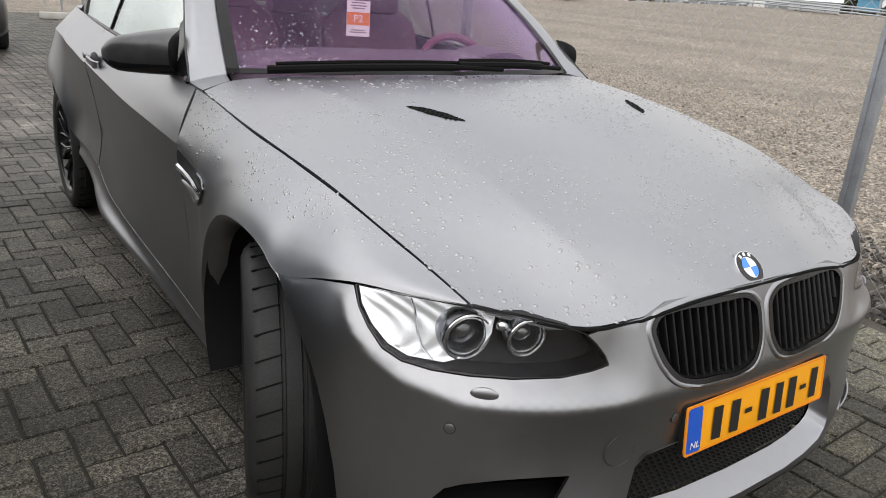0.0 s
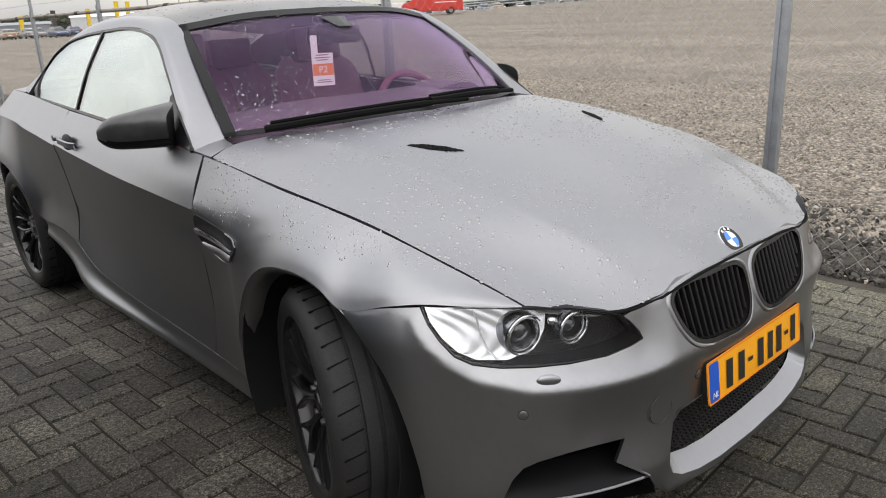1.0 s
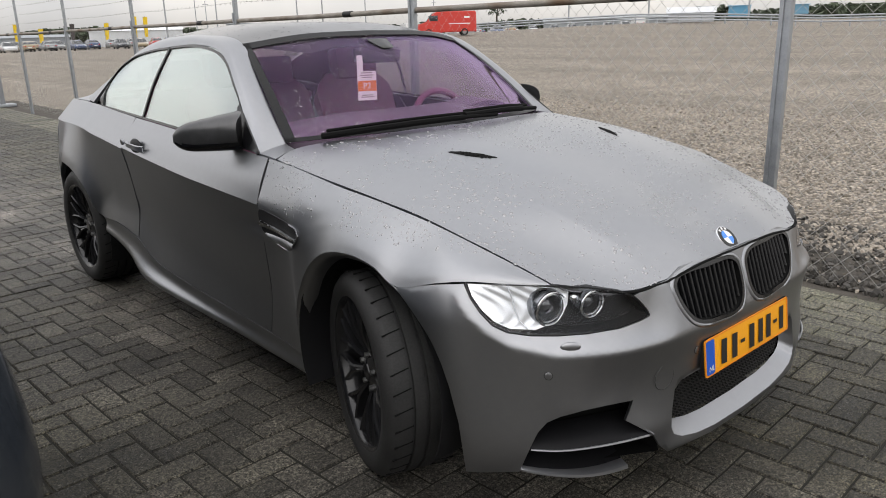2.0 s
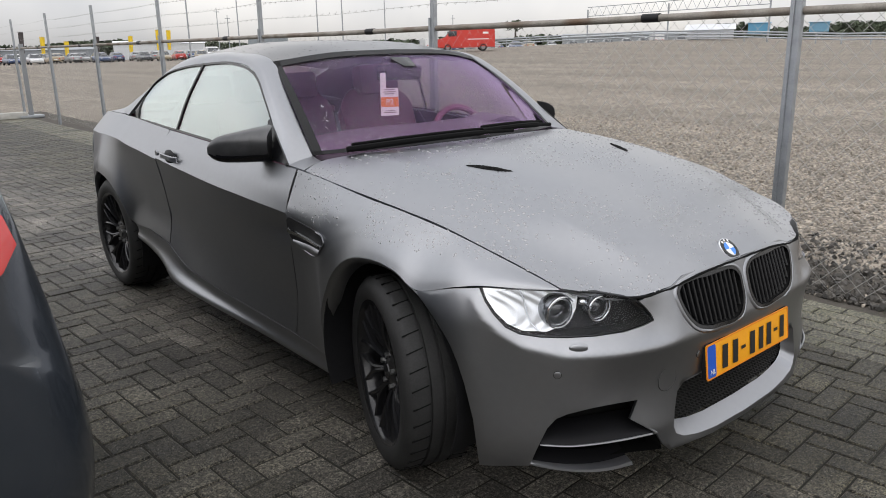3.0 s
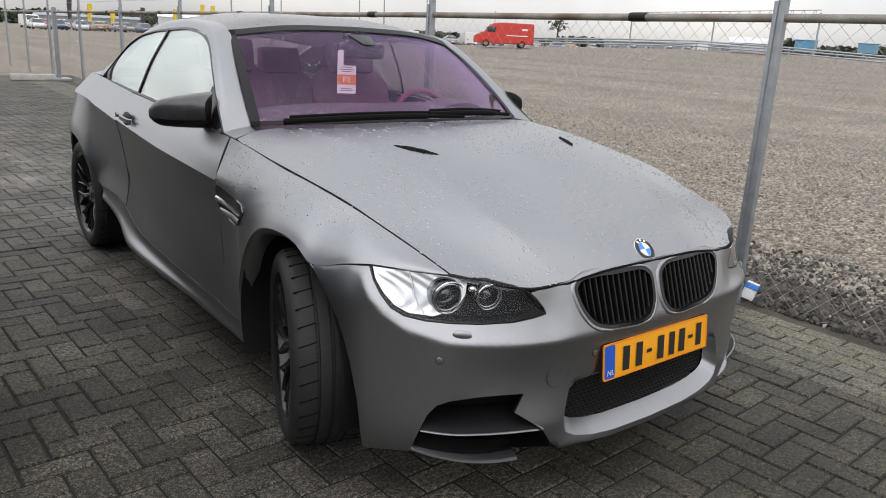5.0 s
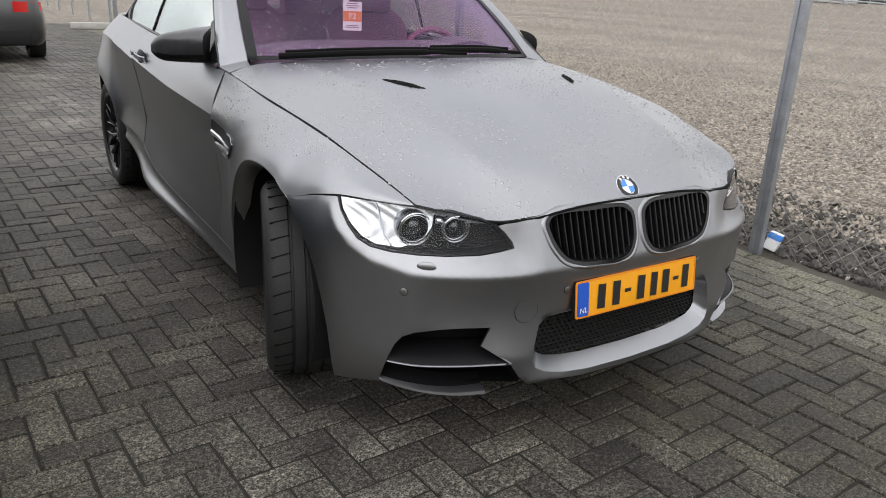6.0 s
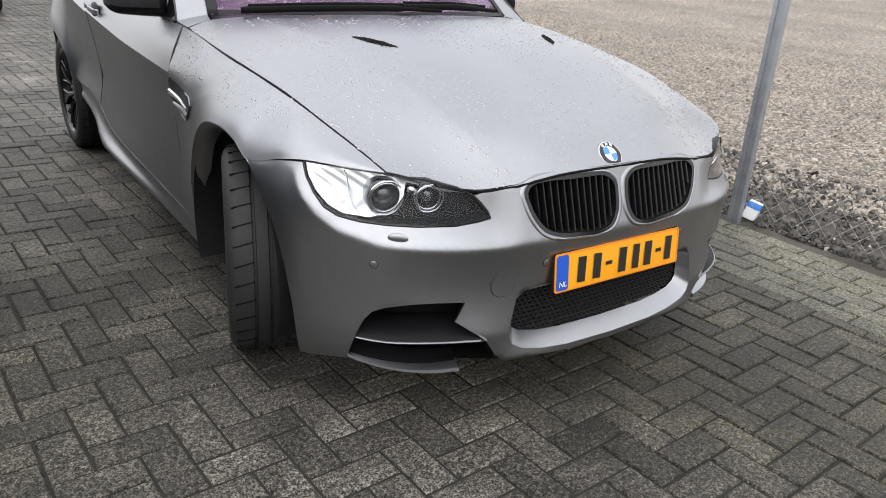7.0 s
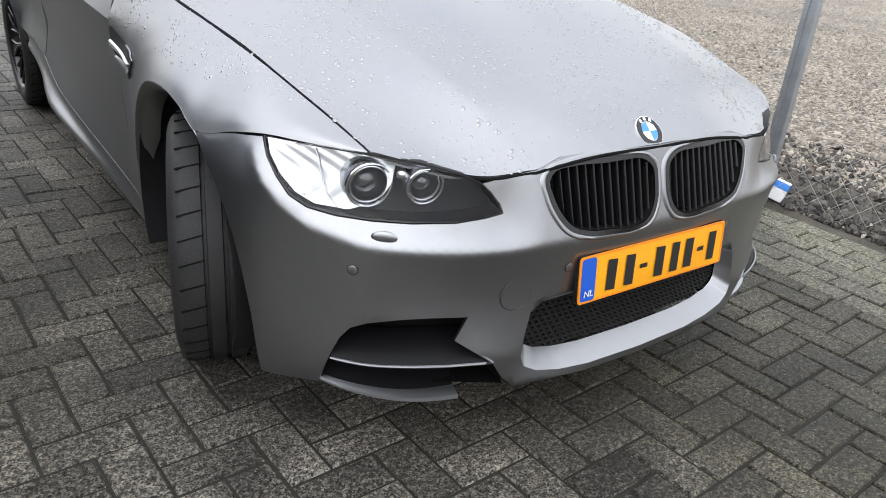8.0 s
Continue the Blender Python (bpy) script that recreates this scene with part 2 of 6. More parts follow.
def smooth_loop(poly, n=6):
    """A closed outline rounded through its points."""
    p = np.array(list(poly) + [poly[0]], float)
    ext = np.vstack([p[-3:-1], p, p[1:3]])
    k = knots(ext)
    lo, hi = k[2] / k[-1], k[-3] / k[-1]
    return [tuple(q) for q in spline(ext, np.linspace(lo, hi, n * len(poly) + 1)[:-1], k)]


def patch(bm, outline, holes, f, step=0.02, thick=0.0, core=CORE):
    """A sheet over an outline with holes in a flat chart, bent into place by f. Returns the rim points."""
    pts, edges = [], []
    for loop in [outline, *holes]:
        b = len(pts)
        pts += [Vector(q) for q in loop]
        edges += [(b + i, b + (i + 1) % len(loop)) for i in range(len(loop))]
    xs, ys = [q[0] for q in outline], [q[1] for q in outline]
    loops = [np.array([*l, l[0]]) for l in (outline, *holes)]

    def clear(q):
        for l in loops:
            a, b = l[:-1], l[1:]
            d = b - a
            t = np.clip(((q - a) * d).sum(1) / np.maximum((d * d).sum(1), 1e-12), 0, 1)
            if np.hypot(*(a + d * t[:, None] - q).T).min() < step * 0.45:
                return False
        return True

    for i, x in enumerate(np.arange(min(xs), max(xs), step)):
        for y in np.arange(min(ys) + (i % 2) * step / 2, max(ys), step):
            if inside((x, y), outline) and not any(inside((x, y), h) for h in holes) and clear(np.array((x, y))):
                pts.append(Vector((x, y)))
    vs, _, fs, *_ = delaunay_2d_cdt(pts, edges, [], 0, 1e-6)
    out = [np.array(f(*v)) for v in vs]
    keep = []
    for t in fs:
        c = sum((vs[i] for i in t), Vector((0, 0))) / len(t)
        if inside(c, outline) and not any(inside(c, h) for h in holes):
            keep.append(t)
    bv = [bm.verts.new(p) for p in out]
    faces = [bm.faces.new([bv[i] for i in t]) for t in keep]
    if sum(float(np.dot(np.array(fc.calc_center_median()) - core, np.array(fc.normal))) for fc in faces if not fc.normal_update()) < 0:
        for fc in faces:
            fc.normal_flip()
    if thick:
        bm.normal_update()
        nrm = {v: v.normal.copy() for v in bv if v.link_faces}
        low = {v: bm.verts.new(v.co - nrm[v] * thick) for v in nrm}
        rim = [e for e in bm.edges if len(e.link_faces) == 1]
        for fc in faces:
            bm.faces.new([low[v] for v in reversed(fc.verts)])
        for e in rim:
            l = e.link_loops[0]
            a, b = l.vert, l.link_loop_next.vert
            bm.faces.new((b, a, low[a], low[b]))
    for v in [v for v in bv if not v.link_faces]:
        bm.verts.remove(v)

# ---- the grey coupe: front axle at y = 0, nose towards -y; control points are (half-width, y, z) ----
car = thing("sports_coupe", "matte grey two-door sports coupe wet with raindrops, parked on brick paving", "car")

HOOD_ROWS = [
    [(0, .455, 1.0), (0, .25, .99), (0, 0, .963), (0, -.25, .91), (0, -.5, .828), (0, -.66, .76), (0, -.735, .710)],
    [(.27, .462, 1.0), (.27, .25, .992), (.26, 0, .966), (.25, -.25, .915), (.23, -.5, .834), (.215, -.66, .763), (.2, -.736, .710)],
    [(.58, .53, .987), (.55, .28, .975), (.51, 0, .944), (.475, -.25, .893), (.44, -.48, .823), (.405, -.62, .755), (.372, -.724, .690)],
    [(.72, .58, .968), (.695, .29, .947), (.66, 0, .912), (.625, -.21, .870), (.585, -.385, .815), (.545, -.55, .748), (.512, -.689, .686)],
    [(.807, .56, .943), (.806, .27, .911), (.788, .02, .879), (.766, -.17, .848), (.738, -.325, .805), (.709, -.46, .764), (.684, -.583, .7235)],
]
half = np.concatenate([loft(right(HOOD_ROWS[:3]), 60, 20), loft(right(HOOD_ROWS[2:]), 60, 18)[1:]])
hood_grid = np.concatenate([half[::-1], (half * (-1, 1, 1))[1:]])
bm = bmesh.new()
shell(bm, inset(hood_grid, 0.002), 0.012)
hood = part("hood", bm, PAINT, car, "matte grey hood with raindrops, power dome and two vents", angle=60)


# dark joint along the hood's leading edge
bm = bmesh.new()
lead = hood_grid[:, -1]
tube(bm, [tuple(p + np.array((0, -.005, -.0035))) for p in lead[abs(lead[:, 0]) < .60]], .0036, 6)
part("hood_joint", bm, DARK, car)


def on_hood(w, y):
    """The hood's surface at a half-width and y."""
    q = half.reshape(-1, 3)
    i = np.argsort((q[:, 0] + w) ** 2 + (q[:, 1] - y) ** 2)[:4]
    wt = 1 / (1e-4 + np.hypot(q[i, 0] + w, q[i, 1] - y))
    return float((q[i, 2] * wt).sum() / wt.sum())


# ---- the front bumper's face: a chart of s (along the plan curve) and z ----
PLAN = np.array([(0, -.793), (.25, -.789), (.43, -.775), (.57, -.734), (.68, -.668), (.76, -.588), (.82, -.51), (.871, -.42), (.900, -.33),
                 (.915, -.24), (.921, -.16)])
PC = spline(np.vstack([[(-.25, -.789)], PLAN]), np.linspace(0, 1, 400))
PC = PC[PC[:, 0] >= 0]
SA = np.r_[0, np.cumsum(np.hypot(*np.diff(PC, axis=0).T))]
TN = np.gradient(PC, axis=0)
TN /= np.linalg.norm(TN, axis=1, keepdims=True)


def sw(w):
    return float(np.interp(w, PC[:, 0], SA))


def sy(y):
    return float(np.interp(y, PC[:, 1], SA))


def bumper(s, z, off=0.0):
    """The bumper's face at s and z on the car's right; off: metres inwards."""
    a = abs(s)
    w, y = np.interp(a, SA, PC[:, 0]), np.interp(a, SA, PC[:, 1])
    tx, ty = np.interp(a, SA, TN[:, 0]), np.interp(a, SA, TN[:, 1])
    zc = np.interp(w, [0, .40, .50, .62, .72, .80, .845, .868, .88], [.54, .543, .544, .545, .549, .575, .628, .675, .71])
    top = np.interp(w, [0, .33, .40, .50, .69, .80, .86, .95], [-.055, -.068, -.063, -.06, -.065, -.05, -.044, -.028])
    d = 0.0
    roll = np.interp(w, [.835, .88], [0, 1])
    if z > zc:
        u = (z - zc) / max(.02, .72 - zc)
        ledge = np.interp(w, [.37, .46], [0, 1])
        d += (1 - roll) * top * (ledge * (.5 * (1 - math.exp(-5 * u)) + .5 * u) + (1 - ledge) * u)
    else:
        d -= (1 - roll) * .018 * math.sin(math.pi * min(1, (zc - z) / .26)) * np.interp(w, [.3, .5, .62, .72], [.3, 1, 1, .1])
        d -= 1.0 * max(0, .30 - z) ** 2 * np.interp(w, [.35, .5], [0, 1])
    d += roll * top * (.45 * max(0, (z - .46) / .26) ** 2 + .55 * max(0, (z - .61) / .11) ** 2)
    d += .012 * np.interp(z, [.20, .262], [1, 0]) * np.interp(w, [.36, .43], [1, 0])
    d -= off
    x = w + d * ty
    return (-x if s >= 0 else x, y - d * tx, z)


# ---- front fenders: columns from the hood's joint down to the arch, the bumper and the lamp ----
SEAM = [(.812, .60, .945), (.811, .50, .937), (.810, .42, .929), (.809, .35, .920), (.807, .27, .909), (.80, .15, .892), (.79, .02, .877), (.779, -.10, .859),
        (.767, -.19, .842), (.747, -.29, .815), (.727, -.385, .786), (.706, -.475, .757), (.694, -.54, .736), (.6865, -.581, .7215)]


def column(top, t0, low, t1, n=7):
    """Points on a curve between two places with a heading at each."""
    a, b = np.array(top, float), np.array(low, float)
    k = np.linalg.norm(b - a)
    p, q = np.array(t0, float), np.array(t1, float)
    p, q = p / np.linalg.norm(p) * k, q / np.linalg.norm(q) * k
    u = np.linspace(0, 1, n)[:, None]
    return (2 * u**3 - 3 * u**2 + 1) * a + (u**3 - 2 * u**2 + u) * p + (3 * u**2 - 2 * u**3) * b + (u**3 - u**2) * q


COLS = [np.array(c) for c in (
    [(.812, .60, .945), (.838, .60, .886), (.860, .60, .834), (.876, .60, .788), (.864, .60, .65), (.852, .60, .46), (.868, .60, .296)],
    [(.811, .50, .937), (.839, .50, .882), (.862, .50, .832), (.877, .50, .785), (.868, .50, .65), (.860, .49, .47), (.869, .47, .289)],
    [(.810, .42, .929), (.841, .42, .878), (.865, .42, .830), (.880, .42, .780), (.876, .42, .66), (.872, .41, .48), (.872, .39, .284)],
    [(.809, .35, .920), (.843, .35, .874), (.869, .35, .826), (.885, .35, .775), (.890, .356, .67), (.888, .366, .56), (.886, .378, .43)])]
COLS.append(np.array([(.807, .27, .909), (.839, .272, .866), (.866, .275, .821), (.883, .28, .772), (.893, .286, .715), (.898, .293, .648), (.900, .30, .575)]))
for (w, y, z), low, out in zip(SEAM[5:9], ((.911, .165, .695), (.914, .0, .733), (.910, -.12, .718), (.903, -.20, .680)), (.28, .45, .5, .5)):
    COLS.append(column((w, y, z), (1, 0, -.7), low, (out, (low[1] - y) * .5, -1)))
for (w, y, z), (pw, pz) in zip(SEAM[9:], ((.895, .711), (.868, .7225), (.80, .7225), (.757, .721), (.730, .7205))):
    a, b = np.array(bumper(sw(pw), pz)), np.array(bumper(sw(pw), pz - .012))
    COLS.append(column((w, y, z), (1, -.1, -.38), a * (-1, 1, 1), (b - a) * (-1, 1, 1)))
FENDER_ROWS = np.array(COLS).transpose(1, 0, 2)
fender_sheet = loft(right(FENDER_ROWS), 110, 36)
fender_grid = fender_sheet.reshape(-1, 3)


def on_fender(y, z):
    """The fender's half-width at y and z."""
    d = np.hypot(fender_grid[:, 1] - y, fender_grid[:, 2] - z)
    i = np.argsort(d)[:4]
    wt = 1 / (1e-4 + d[i])
    return float((-fender_grid[i, 0] * wt).sum() / wt.sum())


ARCH_C = np.array((0, 0, .327))
for side in (0, 1):
    # flange of the wheel arch, turned in under the edge
    flip = np.array((-1, 1, 1) if side else (1, 1, 1))
    edge = fender_sheet[-1]
    edge = edge[(edge[:, 1] > -.205) & (edge[:, 1] < .392)]
    front = np.array([bumper(sy(y), z) for y, z in ((-.205, .676), (-.25, .649), (-.30, .607), (-.345, .553), (-.373, .498), (-.395, .434), (-.42, .328), (-.43, .21))])
    edge = np.concatenate([edge, spline(front, np.linspace(0, 1, 30))[1:]])
    out = edge - ARCH_C * (0, 1, 1)
    out[:, 0] = 0
    out /= np.linalg.norm(out, axis=1, keepdims=True)
    k = np.clip((edge[:, 2:] - .27) / .25, .05, 1)
    lip = [edge + (.001, 0, 0), edge - out * .006 * k + (.004, 0, 0), edge - out * .020 * k + k * (.022, 0, 0), edge - out * .030 * k + k * (.060, 0, 0)]
    bm = bmesh.new()
    shell(bm, np.array(lip) * flip, .003)
    part("arch_lip", bm, PAINT, car)
    panel("front_fender", fender_sheet, PAINT, car, "flared matte grey front fender", mirror=side, angle=40)

# ---- door, sill and rear quarter ----
DOOR_Y = (.603, .9, 1.2, 1.5, 1.68, 1.78, 1.862)
BELT = [(.786, .876), (.803, .884), (.820, .890), (.843, .891), (.858, .892), (.867, .892), (.874, .892)]
door_top = [(.815, .603, .946), (.810, .9, .962), (.805, 1.2, .975), (.802, 1.5, .988), (.801, 1.68, .997), (.80, 1.78, 1.001), (.80, 1.862, 1.005)]
door_belt = [(w, y, z) for y, (z, w) in zip(DOOR_Y, BELT)]
door_up = [((a[0] + b[0]) / 2 + .006, a[1], (a[2] + b[2]) / 2) for a, b in zip(door_top, door_belt)]
door_mid = [(w, y, .66) for w, y in zip((.862, .858, .855, .854, .854, .854, .855), DOOR_Y)]
SILL_TOP = (.297, .307, .316, .332, .353, .386, .425)
door_low = [(w, y, z + .11) for w, y, z in zip((.852, .848, .846, .846, .846, .846, .847), DOOR_Y, SILL_TOP)]
door_sill = [(.868, y, z) for y, z in zip(DOOR_Y, SILL_TOP)]
for side in (0, 1):
    upper = loft(right([door_top, door_up, door_belt]), 30, 10)
    lower = loft(right([door_belt, [(w - .005, y, z - .02) for (w, y, z) in door_belt], [(w - .017, y, z - .075) for (w, y, z) in door_belt], door_mid, door_low, door_sill]), 30, 24)
    g = np.concatenate([upper, lower[1:]])
    d = panel("door", g, PAINT, car, "matte grey door with a body-colour handle", mirror=side)
    bm = bmesh.new()
    sx = 1 if side else -1
    g = np.array([[(sx * (.890 + .014 * min(1, 5 * t, 5 * (1 - t)) + o), 1.60 + .195 * t, .886 + .012 * t + dz * (1 - .3 * t)) for t in np.linspace(0, 1, 12)]
                  for dz, o in ((.015, -.008), (.012, .0), (-.010, .0), (-.014, -.008))])
    shell(bm, g, .006, np.array((0, 1.7, .88)))
    part("door_handle", bm, PAINT, d)
    bm = bmesh.new()
    bmesh.ops.create_uvsphere(bm, u_segments=24, v_segments=10, radius=1, matrix=pose(sx * .879, 1.70, .891) @ Matrix.Diagonal((.014, .062, .037, 1)))
    part("handle_recess", bm, PLASTIC, d)
    bm = bmesh.new()
    cyl(bm, .013, .012, .012, pose(sx * .893, 1.825, .902, 0, 90, 0))
    part("lock_cap", bm, PAINT, d)
SILL_Y = (.385, .6, .9, 1.2, 1.5, 1.68, 1.78, 1.87, 2.0, 2.15, 2.36)
SILL_Z = np.array((.281, .295, .305, .314, .330, .351, .384, .423, .443, .458, .463))
SILL_FOOT = np.array((.195, .20, .207, .212, .218, .224, .229, .245, .295, .33, .365))
BULGE = np.array((.0, .002, .006, .014, .022, .026, .027, .022, .008, .0, .0))
for side in (0, 1):
    rows = []
    for dw, k in ((.868, .0), (.864, .12), (.856, .40), (.857, .58), (.8635, .80), (.862, .93), (.845, 1.0)):
        b = {.58: .35, .80: 1.0, .93: 1.1, 1.0: .9}.get(k, 0)
        rows.append([(dw + b * o, y, z + (f - z) * k) for y, z, f, o in zip(SILL_Y, SILL_Z, SILL_FOOT, BULGE)])
    rows.append([(.78, y, f - .015) for y, f in zip(SILL_Y, SILL_FOOT)])
    panel("sill", loft(right(rows), 60, 20), PAINT, car, mirror=side, gap=0.002, angle=50)

QUARTER_ROWS = [
    [(.80, 1.866, 1.006), (.797, 2.1, 1.02), (.785, 2.385, 1.036), (.784, 2.40, 1.037), (.778, 2.48, 1.038), (.765, 2.62, 1.04), (.748, 2.76, 1.04),
     (.73, 2.9, 1.035), (.705, 3.05, 1.03), (.69, 3.13, 1.025), (.62, 3.4, 1.01), (.50, 3.62, .99)],
    [(.892, 1.866, .868), (.890, 2.1, .89), (.882, 2.385, .915), (.881, 2.40, .917), (.876, 2.48, .922), (.868, 2.62, .926), (.856, 2.76, .925),
     (.84, 2.9, .92), (.815, 3.05, .915), (.80, 3.13, .912), (.72, 3.4, .90), (.55, 3.66, .88)],
    [(.856, 1.866, .66), (.858, 2.1, .67), (.868, 2.33, .66), (.878, 2.395, .70), (.894, 2.48, .76), (.904, 2.62, .79), (.902, 2.76, .80),
     (.868, 2.9, .79), (.845, 3.05, .76), (.825, 3.13, .70), (.75, 3.4, .65), (.57, 3.7, .65)],
    [(.849, 1.866, .54), (.855, 2.1, .555), (.872, 2.36, .55), (.884, 2.392, .55), (.904, 2.47, .66), (.916, 2.61, .735), (.915, 2.76, .755),
     (.885, 2.91, .735), (.86, 3.06, .66), (.835, 3.13, .55), (.755, 3.4, .5), (.575, 3.71, .5)],
    [(.868, 1.866, .430), (.870, 2.1, .458), (.878, 2.372, .468), (.884, 2.39, .48), (.908, 2.455, .59), (.922, 2.60, .685), (.922, 2.76, .712),
     (.88, 2.92, .685), (.858, 3.065, .59), (.84, 3.13, .45), (.76, 3.4, .36), (.58, 3.72, .36)],
]
for side in (0, 1):
    g = np.concatenate([loft(right(QUARTER_ROWS[:2]), 90, 10), loft(right(QUARTER_ROWS[1:]), 90, 22)[1:]])
    panel("rear_quarter", g, PAINT, car, "matte grey rear quarter panel over a wide arch", mirror=side)
    low = right([[(.84, 3.12, .45), (.76, 3.4, .37), (.58, 3.72, .37), (0, 3.83, .38)], [(.81, 3.12, .2), (.72, 3.4, .2), (.5, 3.7, .22), (0, 3.8, .24)]])
    panel("rear_skirt", loft(low, 30, 6), PAINT, car, mirror=side, gap=0)
    tail = right([[(.62, 3.4, 1.01), (.50, 3.62, .99), (.3, 3.72, .985), (0, 3.76, .985)], [(.72, 3.4, .90), (.55, 3.66, .88), (.35, 3.76, .88), (0, 3.81, .88)],
                  [(.75, 3.4, .65), (.57, 3.7, .65), (.38, 3.8, .65), (0, 3.84, .65)], [(.76, 3.4, .36), (.58, 3.72, .36), (.38, 3.8, .36), (0, 3.83, .38)]])
    panel("rear_bumper", loft(tail, 30, 18), PAINT, car, mirror=side, gap=0)

# ---- roof, pillars, glass ----
ROOF_C = [(0, 1.07, 1.372), (0, 1.3, 1.408), (0, 1.6, 1.424), (0, 2.0, 1.414), (0, 2.3, 1.375), (0, 2.5, 1.335)]
ROOF_E = [(.583, 1.165, 1.33), (.573, 1.33, 1.356), (.568, 1.6, 1.37), (.56, 2.0, 1.358), (.55, 2.3, 1.315), (.545, 2.5, 1.268)]
ROOF_M = [(.33, 1.10, 1.362), (.33, 1.31, 1.396), (.33, 1.6, 1.412), (.33, 2.0, 1.402), (.33, 2.3, 1.362), (.33, 2.5, 1.32)]
h = loft(right([ROOF_C, ROOF_M, ROOF_E]), 30, 16)
bm = bmesh.new()
shell(bm, inset(np.concatenate([h[::-1], (h * (-1, 1, 1))[1:]]), .002), .015)
part("roof", bm, CARBON, car, "dark carbon fibre roof with raindrops", angle=60)

WS_C = [(0, .44, .992), (0, .65, 1.14), (0, .87, 1.275), (0, 1.062, 1.369)]
WS_M = [(.36, .50, .992), (.35, .69, 1.135), (.34, .895, 1.265), (.33, 1.092, 1.36)]
WS_E = [(.70, .675, .975), (.67, .82, 1.10), (.63, .99, 1.225), (.585, 1.155, 1.326)]
h = loft(right([WS_C, WS_M, WS_E]), 60, 40)
ws_grid = np.concatenate([h[::-1], (h * (-1, 1, 1))[1:]])
bm = bmesh.new()
shell(bm, ws_grid, .004)
ws = part("windscreen", bm, SCREEN, car, "violet-tinted windscreen with raindrops", angle=60)
ws.visible_shadow = False
nv, nu = ws_grid.shape[:2]
cen = np.array((0, 1.0, 1.0))
for name, sl in (("screen_band", (slice(None), slice(56, 61))), ("screen_foot", (slice(None), slice(0, 3))),
                 ("screen_border", (slice(0, 3), slice(None))), ("screen_border", (slice(-3, None), slice(None)))):
    bm = bmesh.new()
    g = ws_grid[sl].copy()
    shell(bm, g + (0, -.003, .004), .002, cen)
    part(name, bm, PLASTIC, ws)

# black sensor window at the top of the screen
bm = bmesh.new()
g = ws_grid[36:44, 45:54].copy()
for i in range(g.shape[1]):
    g[:, i, 0] = g[:, i, 0] * (.55 + .45 * i / 8) - .012
shell(bm, g + (0, -.0025, .003), .002, cen)
part("sensor_window", bm, GLOSS_BLACK, ws)

# the outline of the side windows
DLO_TOP = [(.812, .665, .955), (.785, .79, 1.04), (.735, .955, 1.17), (.68, 1.14, 1.283), (.65, 1.42, 1.330), (.646, 1.75, 1.322),
           (.655, 1.98, 1.305), (.672, 2.18, 1.268), (.706, 2.325, 1.196), (.750, 2.395, 1.105)]
DLO_LOW = [(.812, .68, .953), (.808, .86, .960), (.804, 1.15, .974), (.802, 1.38, .984), (.80, 1.6, .994), (.799, 1.8, 1.004),
           (.797, 2.0, 1.014), (.794, 2.17, 1.024), (.790, 2.30, 1.030), (.787, 2.378, 1.035)]
PILLAR_IN = [(.694, .672, .974), (.657, .83, 1.102), (.617, 1.0, 1.230), (.580, 1.165, 1.334), (.574, 1.5, 1.37), (.568, 1.75, 1.371),
             (.562, 2.0, 1.358), (.55, 2.3, 1.315), (.548, 2.62, 1.222), (.58, 2.95, 1.09)]
PILLAR_MID = [((a[0] + b[0]) / 2 + k, (a[1] + b[1]) / 2, (a[2] + b[2]) / 2 + .7 * k)
              for a, b, k in zip(PILLAR_IN, DLO_TOP, (.018, .018, .018, .016, .013, .010, .006, .003, .0, .0))]
PILLAR_MID[0], PILLAR_MID[-1] = (.762, .672, .963), (.712, 2.80, 1.050)
